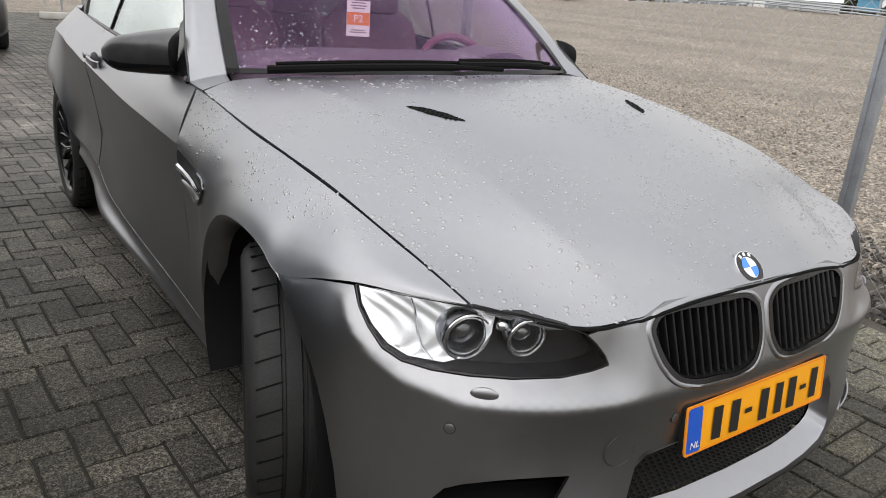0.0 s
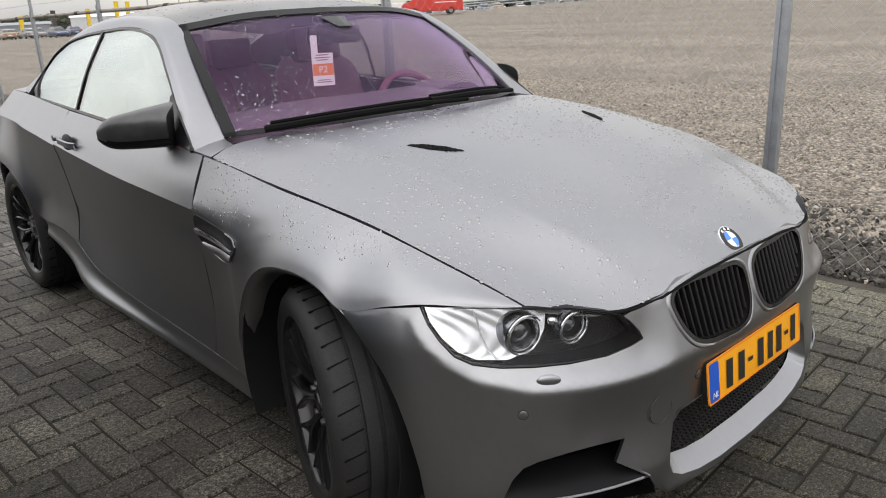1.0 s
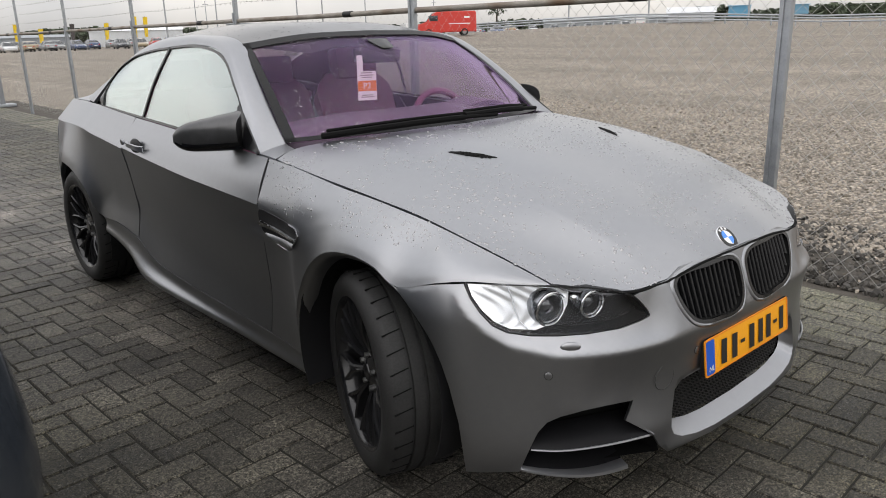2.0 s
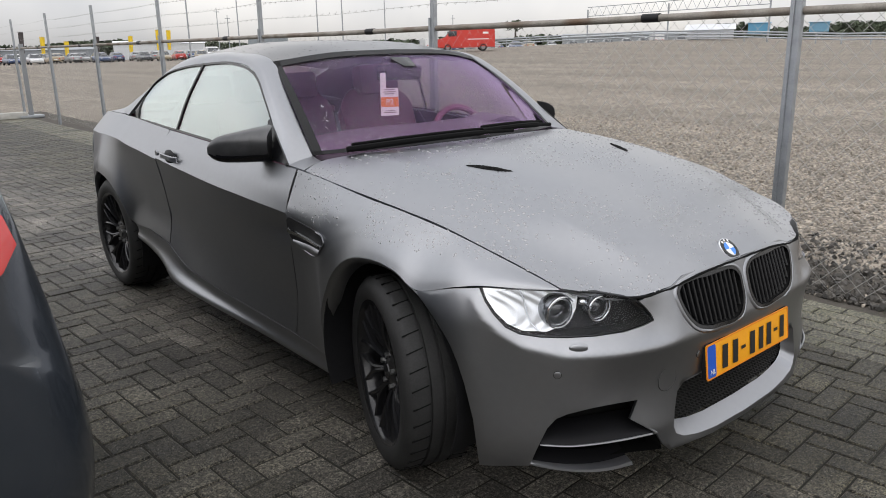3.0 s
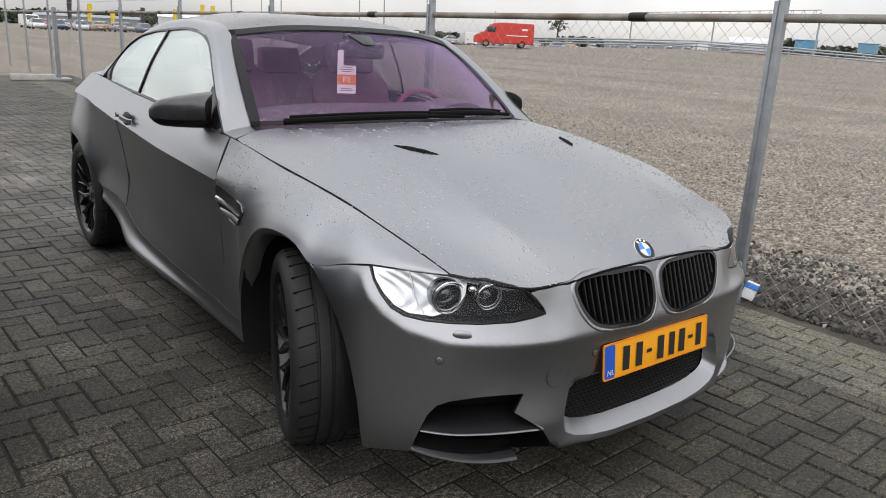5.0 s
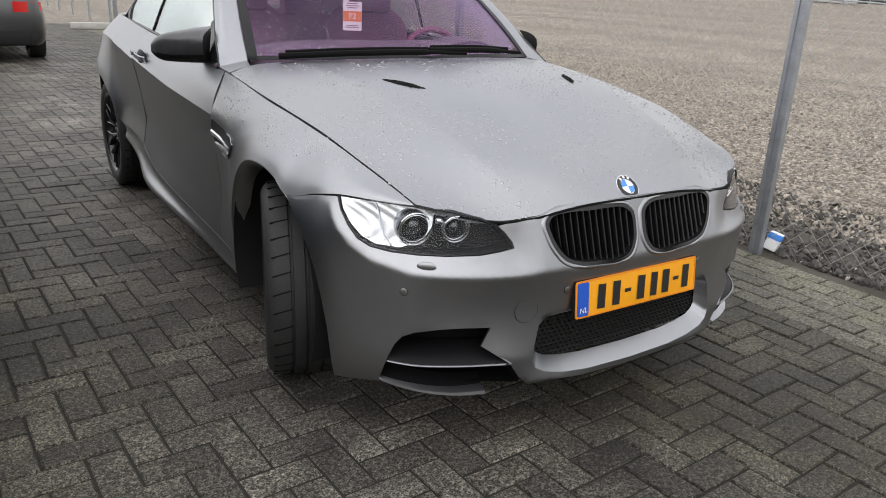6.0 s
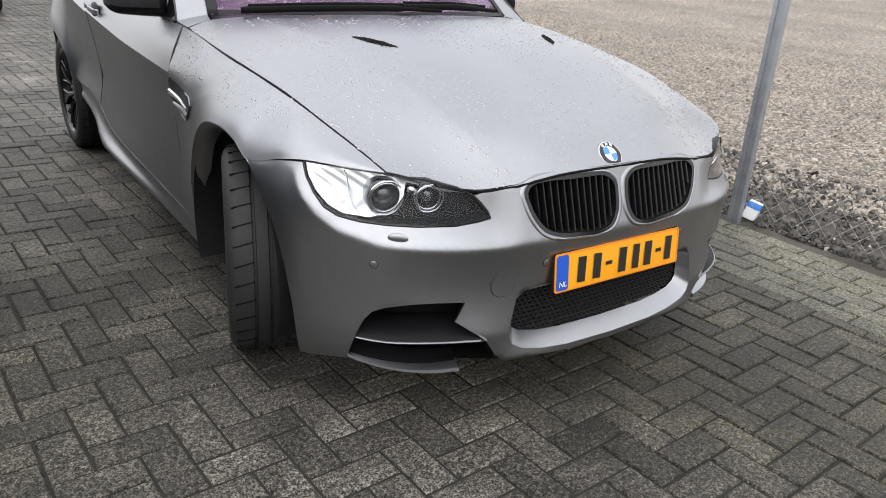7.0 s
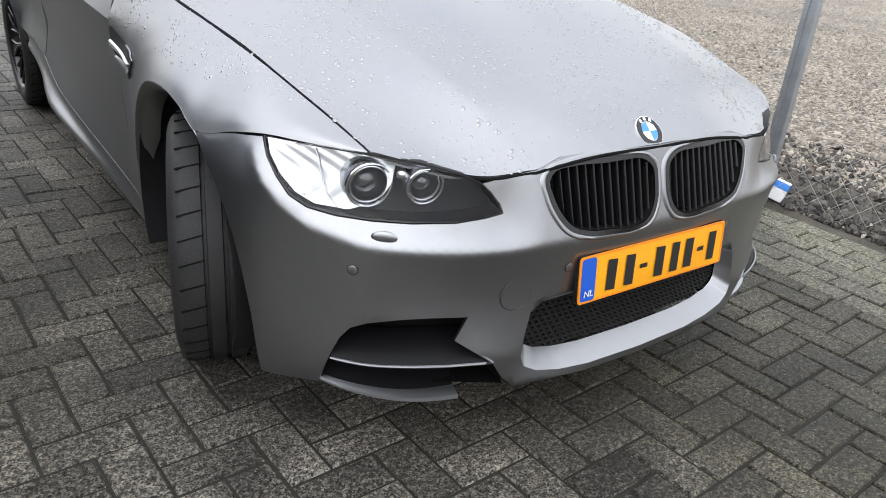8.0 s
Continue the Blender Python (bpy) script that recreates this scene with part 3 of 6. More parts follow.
for side in (0, 1):
    panel("pillar_and_roof_rail", loft(right([PILLAR_IN, PILLAR_MID, DLO_TOP[:-1] + [(.776, 2.53, 1.041)]]), 60, 10), PAINT, car, mirror=side, gap=0.001)
    # cowl corner between hood, pillar and door
    rows = right([[(.721, .583, .968), (.703, .672, .976)], [(.765, .573, .958), (.762, .675, .965)], [(.808, .563, .945), (.815, .67, .955)]])
    panel("cowl_corner", loft(rows, 8, 8), PAINT, car, mirror=side, gap=0.0)
    # deck side beside the rear window
    rows = right([[(.585, 2.95, 1.088), (.56, 3.2, 1.04), (.46, 3.6, 1.0)], [(.765, 2.62, 1.043), (.712, 3.0, 1.034), (.50, 3.62, .992)]])
    panel("rear_deck_side", loft(rows, 20, 6), PAINT, car, mirror=side, gap=0)
    rows = right([DLO_TOP, [((a[0] + b[0]) / 2 + .012, (a[1] + b[1]) / 2, (a[2] + b[2]) / 2) for a, b in zip(DLO_TOP, DLO_LOW)], DLO_LOW])
    g = loft(rows, 120, 36)
    cut = int(np.argmin(abs(g[0, :, 1] - 1.74)))
    cut = max(cut, 50)
    # glass: door window and rear side window, parted by a slanted black bar
    for name, sl in (("door_window", slice(2, cut)), ("rear_side_window", slice(cut + 1, -1))):
        bm = bmesh.new()
        shell(bm, (g[:, sl] + (.006, 0, 0)) * ((-1, 1, 1) if side else (1, 1, 1)), .004)
        w = part(name, bm, SIDE_GLASS, car, "side window mirroring the clouds")
        w.visible_shadow = False
    for sl, name in (((slice(0, 2), slice(None)), "window_trim"), ((slice(-2, None), slice(None)), "window_trim"),
                     ((slice(None), slice(cut, cut + 2)), "window_bar"), ((slice(None), slice(0, 3)), "mirror_base"), ((slice(None), slice(-4, None)), "window_trim")):
        bm = bmesh.new()
        shell(bm, (g[sl] - (.001, 0, 0)) * ((-1, 1, 1) if side else (1, 1, 1)), .008)
        part(name, bm, GLOSS_BLACK, car)
RW_C = [(0, 2.505, 1.333), (0, 2.75, 1.22), (0, 3.0, 1.10), (0, 3.1, 1.06)]
RW_E = [(.543, 2.505, 1.266), (.552, 2.70, 1.19), (.575, 2.9, 1.11), (.59, 2.97, 1.085)]
h = loft(right([RW_C, RW_E]), 16, 10)
bm = bmesh.new()
shell(bm, np.concatenate([h[::-1], (h * (-1, 1, 1))[1:]]), .004)
part("rear_window", bm, SIDE_GLASS, car)
h = loft(right([[(0, 3.1, 1.055), (0, 3.4, 1.03), (0, 3.76, .99)], [(.59, 2.975, 1.08), (.57, 3.2, 1.038), (.46, 3.62, .998)]]), 16, 10)
bm = bmesh.new()
shell(bm, np.concatenate([h[::-1], (h * (-1, 1, 1))[1:]]), .01)
part("boot_lid", bm, PAINT, car)

# ---- front bumper ----
KIDNEY = [(.020, .672), (.040, .688), (.115, .700), (.20, .702), (.285, .698), (.338, .688), (.354, .672), (.348, .64), (.330, .60), (.298, .565), (.245, .546),
          (.17, .538), (.09, .536), (.042, .552), (.018, .59), (.014, .63)]
LAMP = [(.868, .7215), (.817, .7215), (.730, .7185), (.637, .709), (.55, .691), (.510, .675), (.488, .656), (.466, .630), (.459, .613), (.498, .606), (.562, .598),
        (.648, .594), (.715, .5925), (.765, .595), (.803, .603), (.826, .622), (.845, .654), (.859, .688)]
INTAKE_HALF = [(0, .200), (.18, .204), (.275, .213), (.345, .229), (.378, .246), (.388, .27), (.384, .32), (.372, .378), (.345, .40)]


def chart(poly, sign=1):
    return [(sign * sw(w), z) for w, z in poly]


lamp_loop = chart(LAMP)
right_edge = chart([(.0, .711), (.06, .712), (.18, .715), (.30, .712), (.372, .692), (.45, .684)]) + [(s, z - .003) for s, z in lamp_loop[5:]] + \
    [(lamp_loop[0][0] + .003, lamp_loop[0][1] - .003)] + \
    [(sw(.895), .709), (sy(-.205), .677), (sy(-.25), .649), (sy(-.30), .607), (sy(-.345), .553), (sy(-.373), .498), (sy(-.395), .434), (sy(-.42), .328), (sy(-.43), .21),
     (sy(-.432), .172), (sy(-.47), .178)] + chart([(.817, .188), (.782, .196), (.770, .25), (.760, .29), (.750, .325), (.734, .355), (.710, .371), (.654, .383), (.597, .386),
                                                   (.522, .385), (.548, .333), (.50, .30), (.460, .270), (.43, .225), (.40, .197), (.2, .187), (.02, .183)])
outline = right_edge + [(-s, z) for s, z in reversed(right_edge)]
kid_r, kid_l = smooth_loop(chart(KIDNEY), 4), smooth_loop(chart(KIDNEY, -1), 4)
mouth = INTAKE_HALF + [(-w, z) for w, z in reversed(INTAKE_HALF[1:])]
mouth = [((1 if w >= 0 else -1) * sw(abs(w)), z) for w, z in mouth]
bm = bmesh.new()
patch(bm, outline, [kid_r, kid_l, mouth], bumper, .014, .010)
front_bumper = part("front_bumper", bm, PAINT, car, "matte grey front bumper with deep intakes", angle=50)


def band(bm, loop, f0, f1, n=3):
    """A wall between a loop on one face and the same loop on another."""
    grid = np.array([[np.array(f0(*q)) * (1 - k / n) + np.array(f1(*q)) * (k / n) for q in loop + loop[:1]] for k in range(n + 1)])
    vs = [[bm.verts.new(p) for p in row[:-1]] for row in grid]
    c = len(vs[0])
    for a, b in zip(vs, vs[1:]):
        for i in range(c):
            bm.faces.new((a[i], a[(i + 1) % c], b[(i + 1) % c], b[i]))
    bmesh.ops.recalc_face_normals(bm, faces=bm.faces)


def shrink(loop, k):
    """An outline drawn in towards its middle by k metres."""
    c = np.mean(loop, axis=0)
    return [tuple(np.array(q) - (np.array(q) - c) / np.linalg.norm(np.array(q) - c) * k) for q in loop]


# kidney grilles: frame, recess coloured near-black for its shade, and upright slats
for sgn, loop in ((1, kid_r), (-1, kid_l)):
    inner = shrink(loop, .012)
    bm = bmesh.new()
    patch(bm, loop, [inner], lambda s, z: bumper(s, z, -.004), .02, .012)
    frame_ob = part("kidney_grille", bm, GLOSS_BLACK, car, "gloss black kidney grille with upright slats")
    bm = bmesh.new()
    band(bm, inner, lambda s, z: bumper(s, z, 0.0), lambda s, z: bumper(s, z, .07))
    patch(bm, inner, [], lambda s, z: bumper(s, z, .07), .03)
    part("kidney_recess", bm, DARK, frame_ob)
    # body-colour rim round the grille
    bm = bmesh.new()
    rings = [[bumper(*q, o) for q in shrink(loop, k)] for k, o in ((.003, .004), (.0, -.003), (-.005, -.005), (-.010, -.004), (-.016, .002))]
    vs = [[bm.verts.new(p) for p in r] for r in rings]
    for a, b in zip(vs, vs[1:]):
        for i in range(len(a)):
            bm.faces.new((a[i], a[(i + 1) % len(a)], b[(i + 1) % len(a)], b[i]))
    bmesh.ops.recalc_face_normals(bm, faces=bm.faces)
    part("kidney_rim", bm, PAINT, front_bumper)
    s0, s1 = min(q[0] for q in inner), max(q[0] for q in inner)
    n = 13
    for i in range(n):
        s = s0 + (i + .6) / (n + .2) * (s1 - s0)
        zs = []
        for (a, b), (c, e) in zip(inner, inner[1:] + inner[:1]):
            if (a > s) != (c > s):
                zs.append(b + (e - b) * (s - a) / (c - a))
        if len(zs) < 2:
            continue
        z0, z1 = min(zs), max(zs)
        bm = bmesh.new()
        g = np.array([[bumper(s + o, z, d) for z in np.linspace(z0, z1, 8)] for o, d in ((-.0035, .03), (-.003, .008), (0, .004), (.003, .008), (.0035, .03))])
        shell(bm, g, .002, np.array((0, 0, .6)))
        part("grille_slat", bm, GLOSS_BLACK, frame_ob)

# central intake: sloping shelf, mesh, and a near-black sheet as painted shade behind
MESH_HALF = [(0, .236), (.18, .239), (.265, .246), (.325, .258), (.350, .272), (.362, .29), (.364, .33), (.352, .378), (.335, .40)]
mesh_loop = MESH_HALF + [(-w, z) for w, z in reversed(MESH_HALF[1:])]
mesh_loop = [((1 if w >= 0 else -1) * sw(abs(w)), z) for w, z in mesh_loop]
bm = bmesh.new()
rim = [np.array(bumper(*q)) for q in mouth]
rim2 = [np.array(bumper(q[0], q[1], .042)) for q in mesh_loop]
va, vb = [bm.verts.new(p) for p in rim], [bm.verts.new(p) for p in rim2]
for i in range(len(va)):
    j = (i + 1) % len(va)
    bm.faces.new((va[i], va[j], vb[j], vb[i]))
bmesh.ops.subdivide_edges(bm, edges=bm.edges[:], cuts=3, use_grid_fill=True)
part("intake_shelf", bm, PAINT, front_bumper, angle=70)
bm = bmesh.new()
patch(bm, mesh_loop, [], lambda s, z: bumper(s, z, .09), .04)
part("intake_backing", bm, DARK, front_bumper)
bm = bmesh.new()
for r in range(13):
    zz = .238 + r * .0135
    for c in range(-22, 23):
        s = (c + (r % 2) * .5) * .0185
        if not inside((s, zz), mesh_loop):
            continue
        hexa = [(s + .0105 * math.cos(a), zz + .0078 * math.sin(a)) for a in np.linspace(0, 2 * math.pi, 7)[:-1]]
        a = [bm.verts.new(bumper(p[0], p[1], .046)) for p in hexa]
        b = [bm.verts.new(bumper(s + (p[0] - s) * .72, zz + (p[1] - zz) * .72, .046)) for p in hexa]
        d = [bm.verts.new(bumper(s + (p[0] - s) * .68, zz + (p[1] - zz) * .68, .06)) for p in hexa]
        for i in range(6):
            j = (i + 1) % 6
            bm.faces.new((a[i], a[j], b[j], b[i]))
            bm.faces.new((b[i], b[j], d[j], d[i]))
part("intake_mesh", bm, MESHBLACK, front_bumper, "black honeycomb mesh", smooth=False)

# side intakes: pocket coloured near-black for its shade, blade and splitter
for sgn in (1, -1):
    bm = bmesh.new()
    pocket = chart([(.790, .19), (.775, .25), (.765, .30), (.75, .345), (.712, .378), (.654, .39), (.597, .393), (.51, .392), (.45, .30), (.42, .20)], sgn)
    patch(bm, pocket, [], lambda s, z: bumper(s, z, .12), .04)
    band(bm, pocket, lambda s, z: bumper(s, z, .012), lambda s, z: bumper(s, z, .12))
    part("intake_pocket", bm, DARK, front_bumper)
    fin = chart([(.762, .272), (.711, .271), (.647, .275), (.573, .277), (.515, .276), (.460, .272)], sgn)
    line = spline(np.array(fin), np.linspace(0, 1, 22))
    bm = bmesh.new()
    g = np.array([[bumper(a, z + dz, o) for a, z in line] for dz, o in ((.035, .10), (.026, .05), (.006, .006), (.0, .002), (-.008, .006), (-.012, .08))])
    shell(bm, g, .004, np.array((0, -.5, .1)))
    blade = part("intake_blade", bm, BLADE, front_bumper, "slim dark intake fin")
    # thin body-grey bar paints in the sky's glint along the fin's edge
    edge = [bumper(a, z, -.001) for a, z in line] + [bumper(*q, o) for q, o in zip(chart([(.492, .298), (.538, .331)], sgn), (.004, .02))]
    bm = bmesh.new()
    tube(bm, edge, [.0022] + [.0034] * (len(edge) - 2) + [.0022], 8)
    part("blade_glint", bm, PAINT, blade, "body-grey strip standing in for the sky's glint on the fin's edge")
    # corner splitter: a thin lip that stands proud below the bumper
    foot = spline(np.array([(.795, -.49, .206), (.768, -.555, .197), (.718, -.62, .187), (.65, -.676, .178), (.582, -.708, .172), (.512, -.728, .169)]), np.linspace(0, 1, 24))
    grow = np.linspace(.25, 1, 24)[:, None]
    back = foot * (.955, .90, 1) + np.array((0, 0, .035))
    rows = np.array([back, foot + (0, .018, .006) + grow * (0, .008, .016), foot + grow * (0, .002, .010), foot, foot + (0, .012, -.004)]) * np.array((-sgn, 1, 1))
    bm = bmesh.new()
    shell(bm, rows[:2], .003, np.array((0, -.5, .1)))
    split = part("splitter", bm, BLADE, front_bumper, "low dark corner splitter", angle=50)
    bm = bmesh.new()
    shell(bm, rows[1:], .003, np.array((0, -.5, .1)))
    part("splitter_lip", bm, PAINT, split, "grey lip of the splitter", angle=50)

# washer caps, parking sensors, tow cover
for sgn in (1, -1):
    for w, z, r, k, nm, mt in ((.691, .565, .021, .6, "washer_cap", PAINT), (.733, .491, .0105, 1, "parking_sensor", PAINT), (.285, .475, .0105, 1, "parking_sensor", PAINT)):
        s = sgn * sw(w)
        p, q = Vector(bumper(s, z, -.001)), Vector(bumper(s, z, .01))
        bm = bmesh.new()
        tilt = (p - q).to_track_quat("Z", "Y").to_matrix().to_4x4()
        mm = Matrix.Translation(p) @ tilt
        if nm == "washer_cap":
            bmesh.ops.create_uvsphere(bm, u_segments=20, v_segments=10, radius=1, matrix=mm @ pose(0, 0, 0, 0, 0, 0) @ Matrix.Diagonal((.027, .0145, .0065, 1)))
            part(nm, bm, mt, front_bumper)
        else:
            lathe(bm, [(r, -.002), (r, .0012), (r * .85, .0018), (.0005, .0018)], 20, mm, closed=False)
            ob = part(nm, bm, mt, front_bumper)
            bm = bmesh.new()
            lathe(bm, [(r * 1.0, .0), (r * 1.0, .0012), (r * 1.12, .0010), (r * 1.14, 0)], 20, mm, closed=False)
            part("sensor_ring", bm, INK, front_bumper)
    if sgn == 1:
        p, q = Vector(bumper(sw(.418), .428, -.0005)), Vector(bumper(sw(.418), .428, .01))
        mm = Matrix.Translation(p) @ (p - q).to_track_quat("Z", "Y").to_matrix().to_4x4()
        bm = bmesh.new()
        lathe(bm, [(.0355, 0), (.0365, .0012), (.0375, 0)], 40, mm, closed=False)
        part("tow_cover_joint", bm, INK, front_bumper)

# number plate with its embossed rim
plate_f = lambda s, z, o=0.0: (-s, -.806 + .09 * s * s - o + (z - .44) * .12, z)


def rounded(x0, x1, z0, z1, r=.008, n=5):
    out = []
    for cx, cz, a in ((x1 - r, z1 - r, 0), (x0 + r, z1 - r, 90), (x0 + r, z0 + r, 180), (x1 - r, z0 + r, 270)):
        out += [(cx + r * math.cos(radians(a + 90 * k / n)), cz + r * math.sin(radians(a + 90 * k / n))) for k in range(n + 1)]
    return out


bm = bmesh.new()
patch(bm, rounded(-.262, .262, .383, .497), [], lambda s, z: plate_f(s, z, -.0045), .04, .012)
part("plate_holder", bm, PLASTIC, car)
bm = bmesh.new()
patch(bm, rounded(-.26, .26, .386, .494), [], plate_f, .04, .004)
plate = part("number_plate", bm, YELLOW, car, "yellow number plate with a blue band")
bm = bmesh.new()
patch(bm, rounded(-.262, .262, .384, .496), [rounded(-.257, .257, .389, .491)], lambda s, z: plate_f(s, z, .0015), .04, .003)
part("plate_rim", bm, mat("plate_rim_orange", (.8, .25, .01), .4), plate)
bm = bmesh.new()
patch(bm, rounded(.212, .257, .389, .491), [], lambda s, z: plate_f(s, z, .001), .03)
part("plate_band", bm, BLUE, plate)


def stroke(bm, x0, z0, x1, z1, w, f, o):
    """A raised bar between two places of the plate."""
    d = Vector((x1 - x0, z1 - z0)).normalized()
    nx, nz = -d.y * w / 2, d.x * w / 2
    for a in range(4):
        t0, t1 = a / 4, (a + 1) / 4
        q = [(x0 + (x1 - x0) * t + sx * nx, z0 + (z1 - z0) * t + sx * nz) for t, sx in ((t0, 1), (t0, -1), (t1, -1), (t1, 1))]
        bm.faces.new([bm.verts.new(f(u, v, o)) for u, v in q])


# the number itself stands as plain upright bars; dashes between the groups
for x, w in ((.165, .042), (.105, .042), (.0, .044), (-.058, .04), (-.112, .044), (-.208, .042)):
    bm = bmesh.new()
    stroke(bm, x, .403, x - .004, .477, w * .72, plate_f, .0025)
    part("plate_bar", bm, INK, plate, smooth=False)
for x in (.055, -.163):
    bm = bmesh.new()
    stroke(bm, x + .013, .441, x - .013, .441, .011, plate_f, .0025)
    part("plate_dash", bm, INK, plate, smooth=False)

# ---- headlights ----
for sgn in (1, -1):
    loop = [(sgn * s, z) for s, z in lamp_loop]
    bm = bmesh.new()
    patch(bm, loop, [], lambda s, z: bumper(s, z, .001), .02, .003)
    lamp = part("headlight", bm, LENS, car, "clear headlight with two round projectors and a bright indicator")
    lamp.visible_shadow = False
    bm = bmesh.new()
    band(bm, loop, lambda s, z: bumper(s, z, .004), lambda s, z: bumper(s, z, .09))
    patch(bm, loop, [], lambda s, z: bumper(s, z, .09), .03)
    part("lamp_housing", bm, LAMP_GREY, lamp)
    # black rim of the lens
    bm = bmesh.new()
    patch(bm, loop, [shrink(loop, .004)], lambda s, z: bumper(s, z, -.001), .03)
    part("lamp_rim", bm, GLOSS_BLACK, lamp)
    # bright outer reflector, ribbed across
    refl = [(sgn * sw(w), z) for w, z in ((.865, .7185), (.817, .7185), (.730, .7155), (.685, .7115), (.69, .66), (.712, .618), (.755, .5985), (.80, .6045), (.824, .6235), (.8435, .655), (.8575, .69))]
    eye_r = [(sgn * sw(.733) + .048 * math.cos(a), .656 + .046 * math.sin(a)) for a in np.linspace(0, 2 * math.pi, 25)[:-1]]
    bm = bmesh.new()
    patch(bm, refl, [[q for q in eye_r if inside(q, refl)]],
          lambda s, z: bumper(s, z, .006 + .019 * min(1, max(0, (.86 - np.interp(abs(s), SA, PC[:, 0])) / .10)) + .0011 * math.sin(abs(s) * 130 + 14 * math.sin(z * 22)) + .0006 * math.sin(z * 95)), .0055)
    part("reflector", bm, REFLECTOR, lamp, "bright faceted indicator reflector")
    # clear rib that parts the indicator from the main lamp
    bm = bmesh.new()
    tube(bm, [bumper(sgn * sw(w), z, .012) for w, z in ((.806, .713), (.799, .693), (.793, .656), (.784, .626), (.768, .605))], .0022, 6)
    part("reflector_rib", bm, CHROME, lamp)
    bm = bmesh.new()
    dark = [(sgn * sw(w), z) for w, z in ((.683, .7095), (.637, .705), (.55, .687), (.514, .671), (.466, .621), (.50, .611), (.562, .603), (.648, .599), (.715, .597), (.752, .6005), (.708, .619), (.687, .66))]
    patch(bm, dark, [], lambda s, z: bumper(s, z, .046), .02)
    part("lamp_mask", bm, LAMP_GREY, lamp)
    bm = bmesh.new()
    brow = [(sgn * sw(w), z) for w, z in ((.72, .712), (.637, .7055), (.56, .689), (.528, .677), (.575, .675), (.64, .688), (.70, .697))]
    patch(bm, brow, [], lambda s, z: bumper(s, z, .02), .02)
    part("lamp_brow", bm, LAMP_BROW, lamp, "smoky clear strip along the lamp's upper edge")
    for w0, z0, depth, r in ((.731, .653, .027, .047), (.628, .659, .031, .038)):
        px, py, pz = bumper(sw(w0), z0, depth)
        mm = Matrix.Translation((sgn * px, py, pz)) @ look((0, 0, 0), (sgn * .22, 1, .12)).to_3x3().to_4x4()
        bm = bmesh.new()
        for rr, hh, tk in ((1.0, .010, .0030), (.84, .005, .0024)):
            lathe(bm, [(r * rr + tk * math.cos(a), hh + tk * math.sin(a)) for a in np.linspace(0, 2 * math.pi, 9)[:-1]], 44, mm)
        part("projector_ring", bm, CHROME, lamp, "bright double ring round a projector lens")
        bm = bmesh.new()
        lathe(bm, [(r * 1.0, .008), (r * .93, .001), (r * .86, .004), (r * .80, -.004), (r * .66, -.022), (r * .60, -.024)], 44, mm, closed=False)
        part("projector_bowl", bm, LAMP_BOWL, lamp)
        bm = bmesh.new()
        lathe(bm, [(.0005, .002), (r * .3, -.001), (r * .5, -.009), (r * .62, -.024)], 40, mm, closed=False)
        part("projector_lens", bm, PROJECTOR, lamp)
        bm = bmesh.new()
        lathe(bm, [(r * 1.06, .006), (r * 1.10, -.012), (r * 1.08, -.05)], 40, mm, closed=False)
        part("projector_bezel", bm, LAMP_BOWL, lamp)
    px, py, pz = bumper(sw(.672), .676, .03)
    bm = bmesh.new()
    bmesh.ops.create_uvsphere(bm, u_segments=16, v_segments=10, radius=.013, matrix=Matrix.Translation((sgn * px, py, pz)))
    part("side_bulb", bm, CHROME, lamp)

# ---- badge on the hood ----
c = Vector((-.005, -.704, .731))
mm = Matrix.Translation(c) @ (Vector((0, -.70, .72)).to_track_quat("Z", "Y").to_matrix().to_4x4())
bm = bmesh.new()
lathe(bm, [(.0005, .005), (.0405, .005), (.0415, .002), (.0415, -.004)], 48, mm, closed=False)
badge = part("badge", bm, CHROME, car, "round enamel badge")
bm = bmesh.new()
lathe(bm, [(.026, .0058), (.0385, .0058)], 48, mm, closed=False)
part("badge_ring", bm, INK, badge)
for k in range(4):
    bm = bmesh.new()
    vs = [bm.verts.new(mm @ Vector((0, 0, .006)))] + [bm.verts.new(mm @ Vector((.0245 * math.cos(radians(k * 90 + a)), .0245 * math.sin(radians(k * 90 + a)), .006))) for a in range(0, 91, 10)]
    for i in range(1, len(vs) - 1):
        bm.faces.new((vs[0], vs[i], vs[i + 1]))
    part("badge_quarter", bm, BADGE_BLUE if k % 2 else WHITE, badge, smooth=False)
for k in (60, 90, 120):
    bm = bmesh.new()
    bmesh.ops.create_grid(bm, x_segments=1, y_segments=1, size=.0042, matrix=mm @ pose(.032 * math.cos(radians(k)), .032 * math.sin(radians(k)), .0064, 0, 0, k))
    part("badge_mark", bm, WHITE, badge, smooth=False)

# ---- hood vents ----
for sgn in (-1, 1):
    quad = [(.420, .095), (.396, .078), (.365, .032), (.344, -.018), (.335, -.056), (.358, -.036), (.390, .006), (.410, .055)]
    bm = bmesh.new()
    patch(bm, smooth_loop([(sgn * a, b) for a, b in quad], 3), [], lambda a, b: (a, b, on_hood(abs(a), b) + .0016), .012, .002, np.array((0, 0, .5)))
    v = part("hood_vent", bm, DARK, car, "black meshed hood vent")
    bm = bmesh.new()
    for k in range(16):
        for j in range(6):
            a, b = .345 + j * .017 + (k % 2) * .0085, .085 - k * .0095
            if inside((a, b), quad):
                bmesh.ops.create_cone(bm, cap_ends=True, segments=6, radius1=.0052, radius2=.004, depth=.0016, matrix=pose(sgn * a, b, on_hood(a, b) + .0022))
    tagged(part("vent_mesh", bm, DARK, v, smooth=False), "", "", "", "stuff")

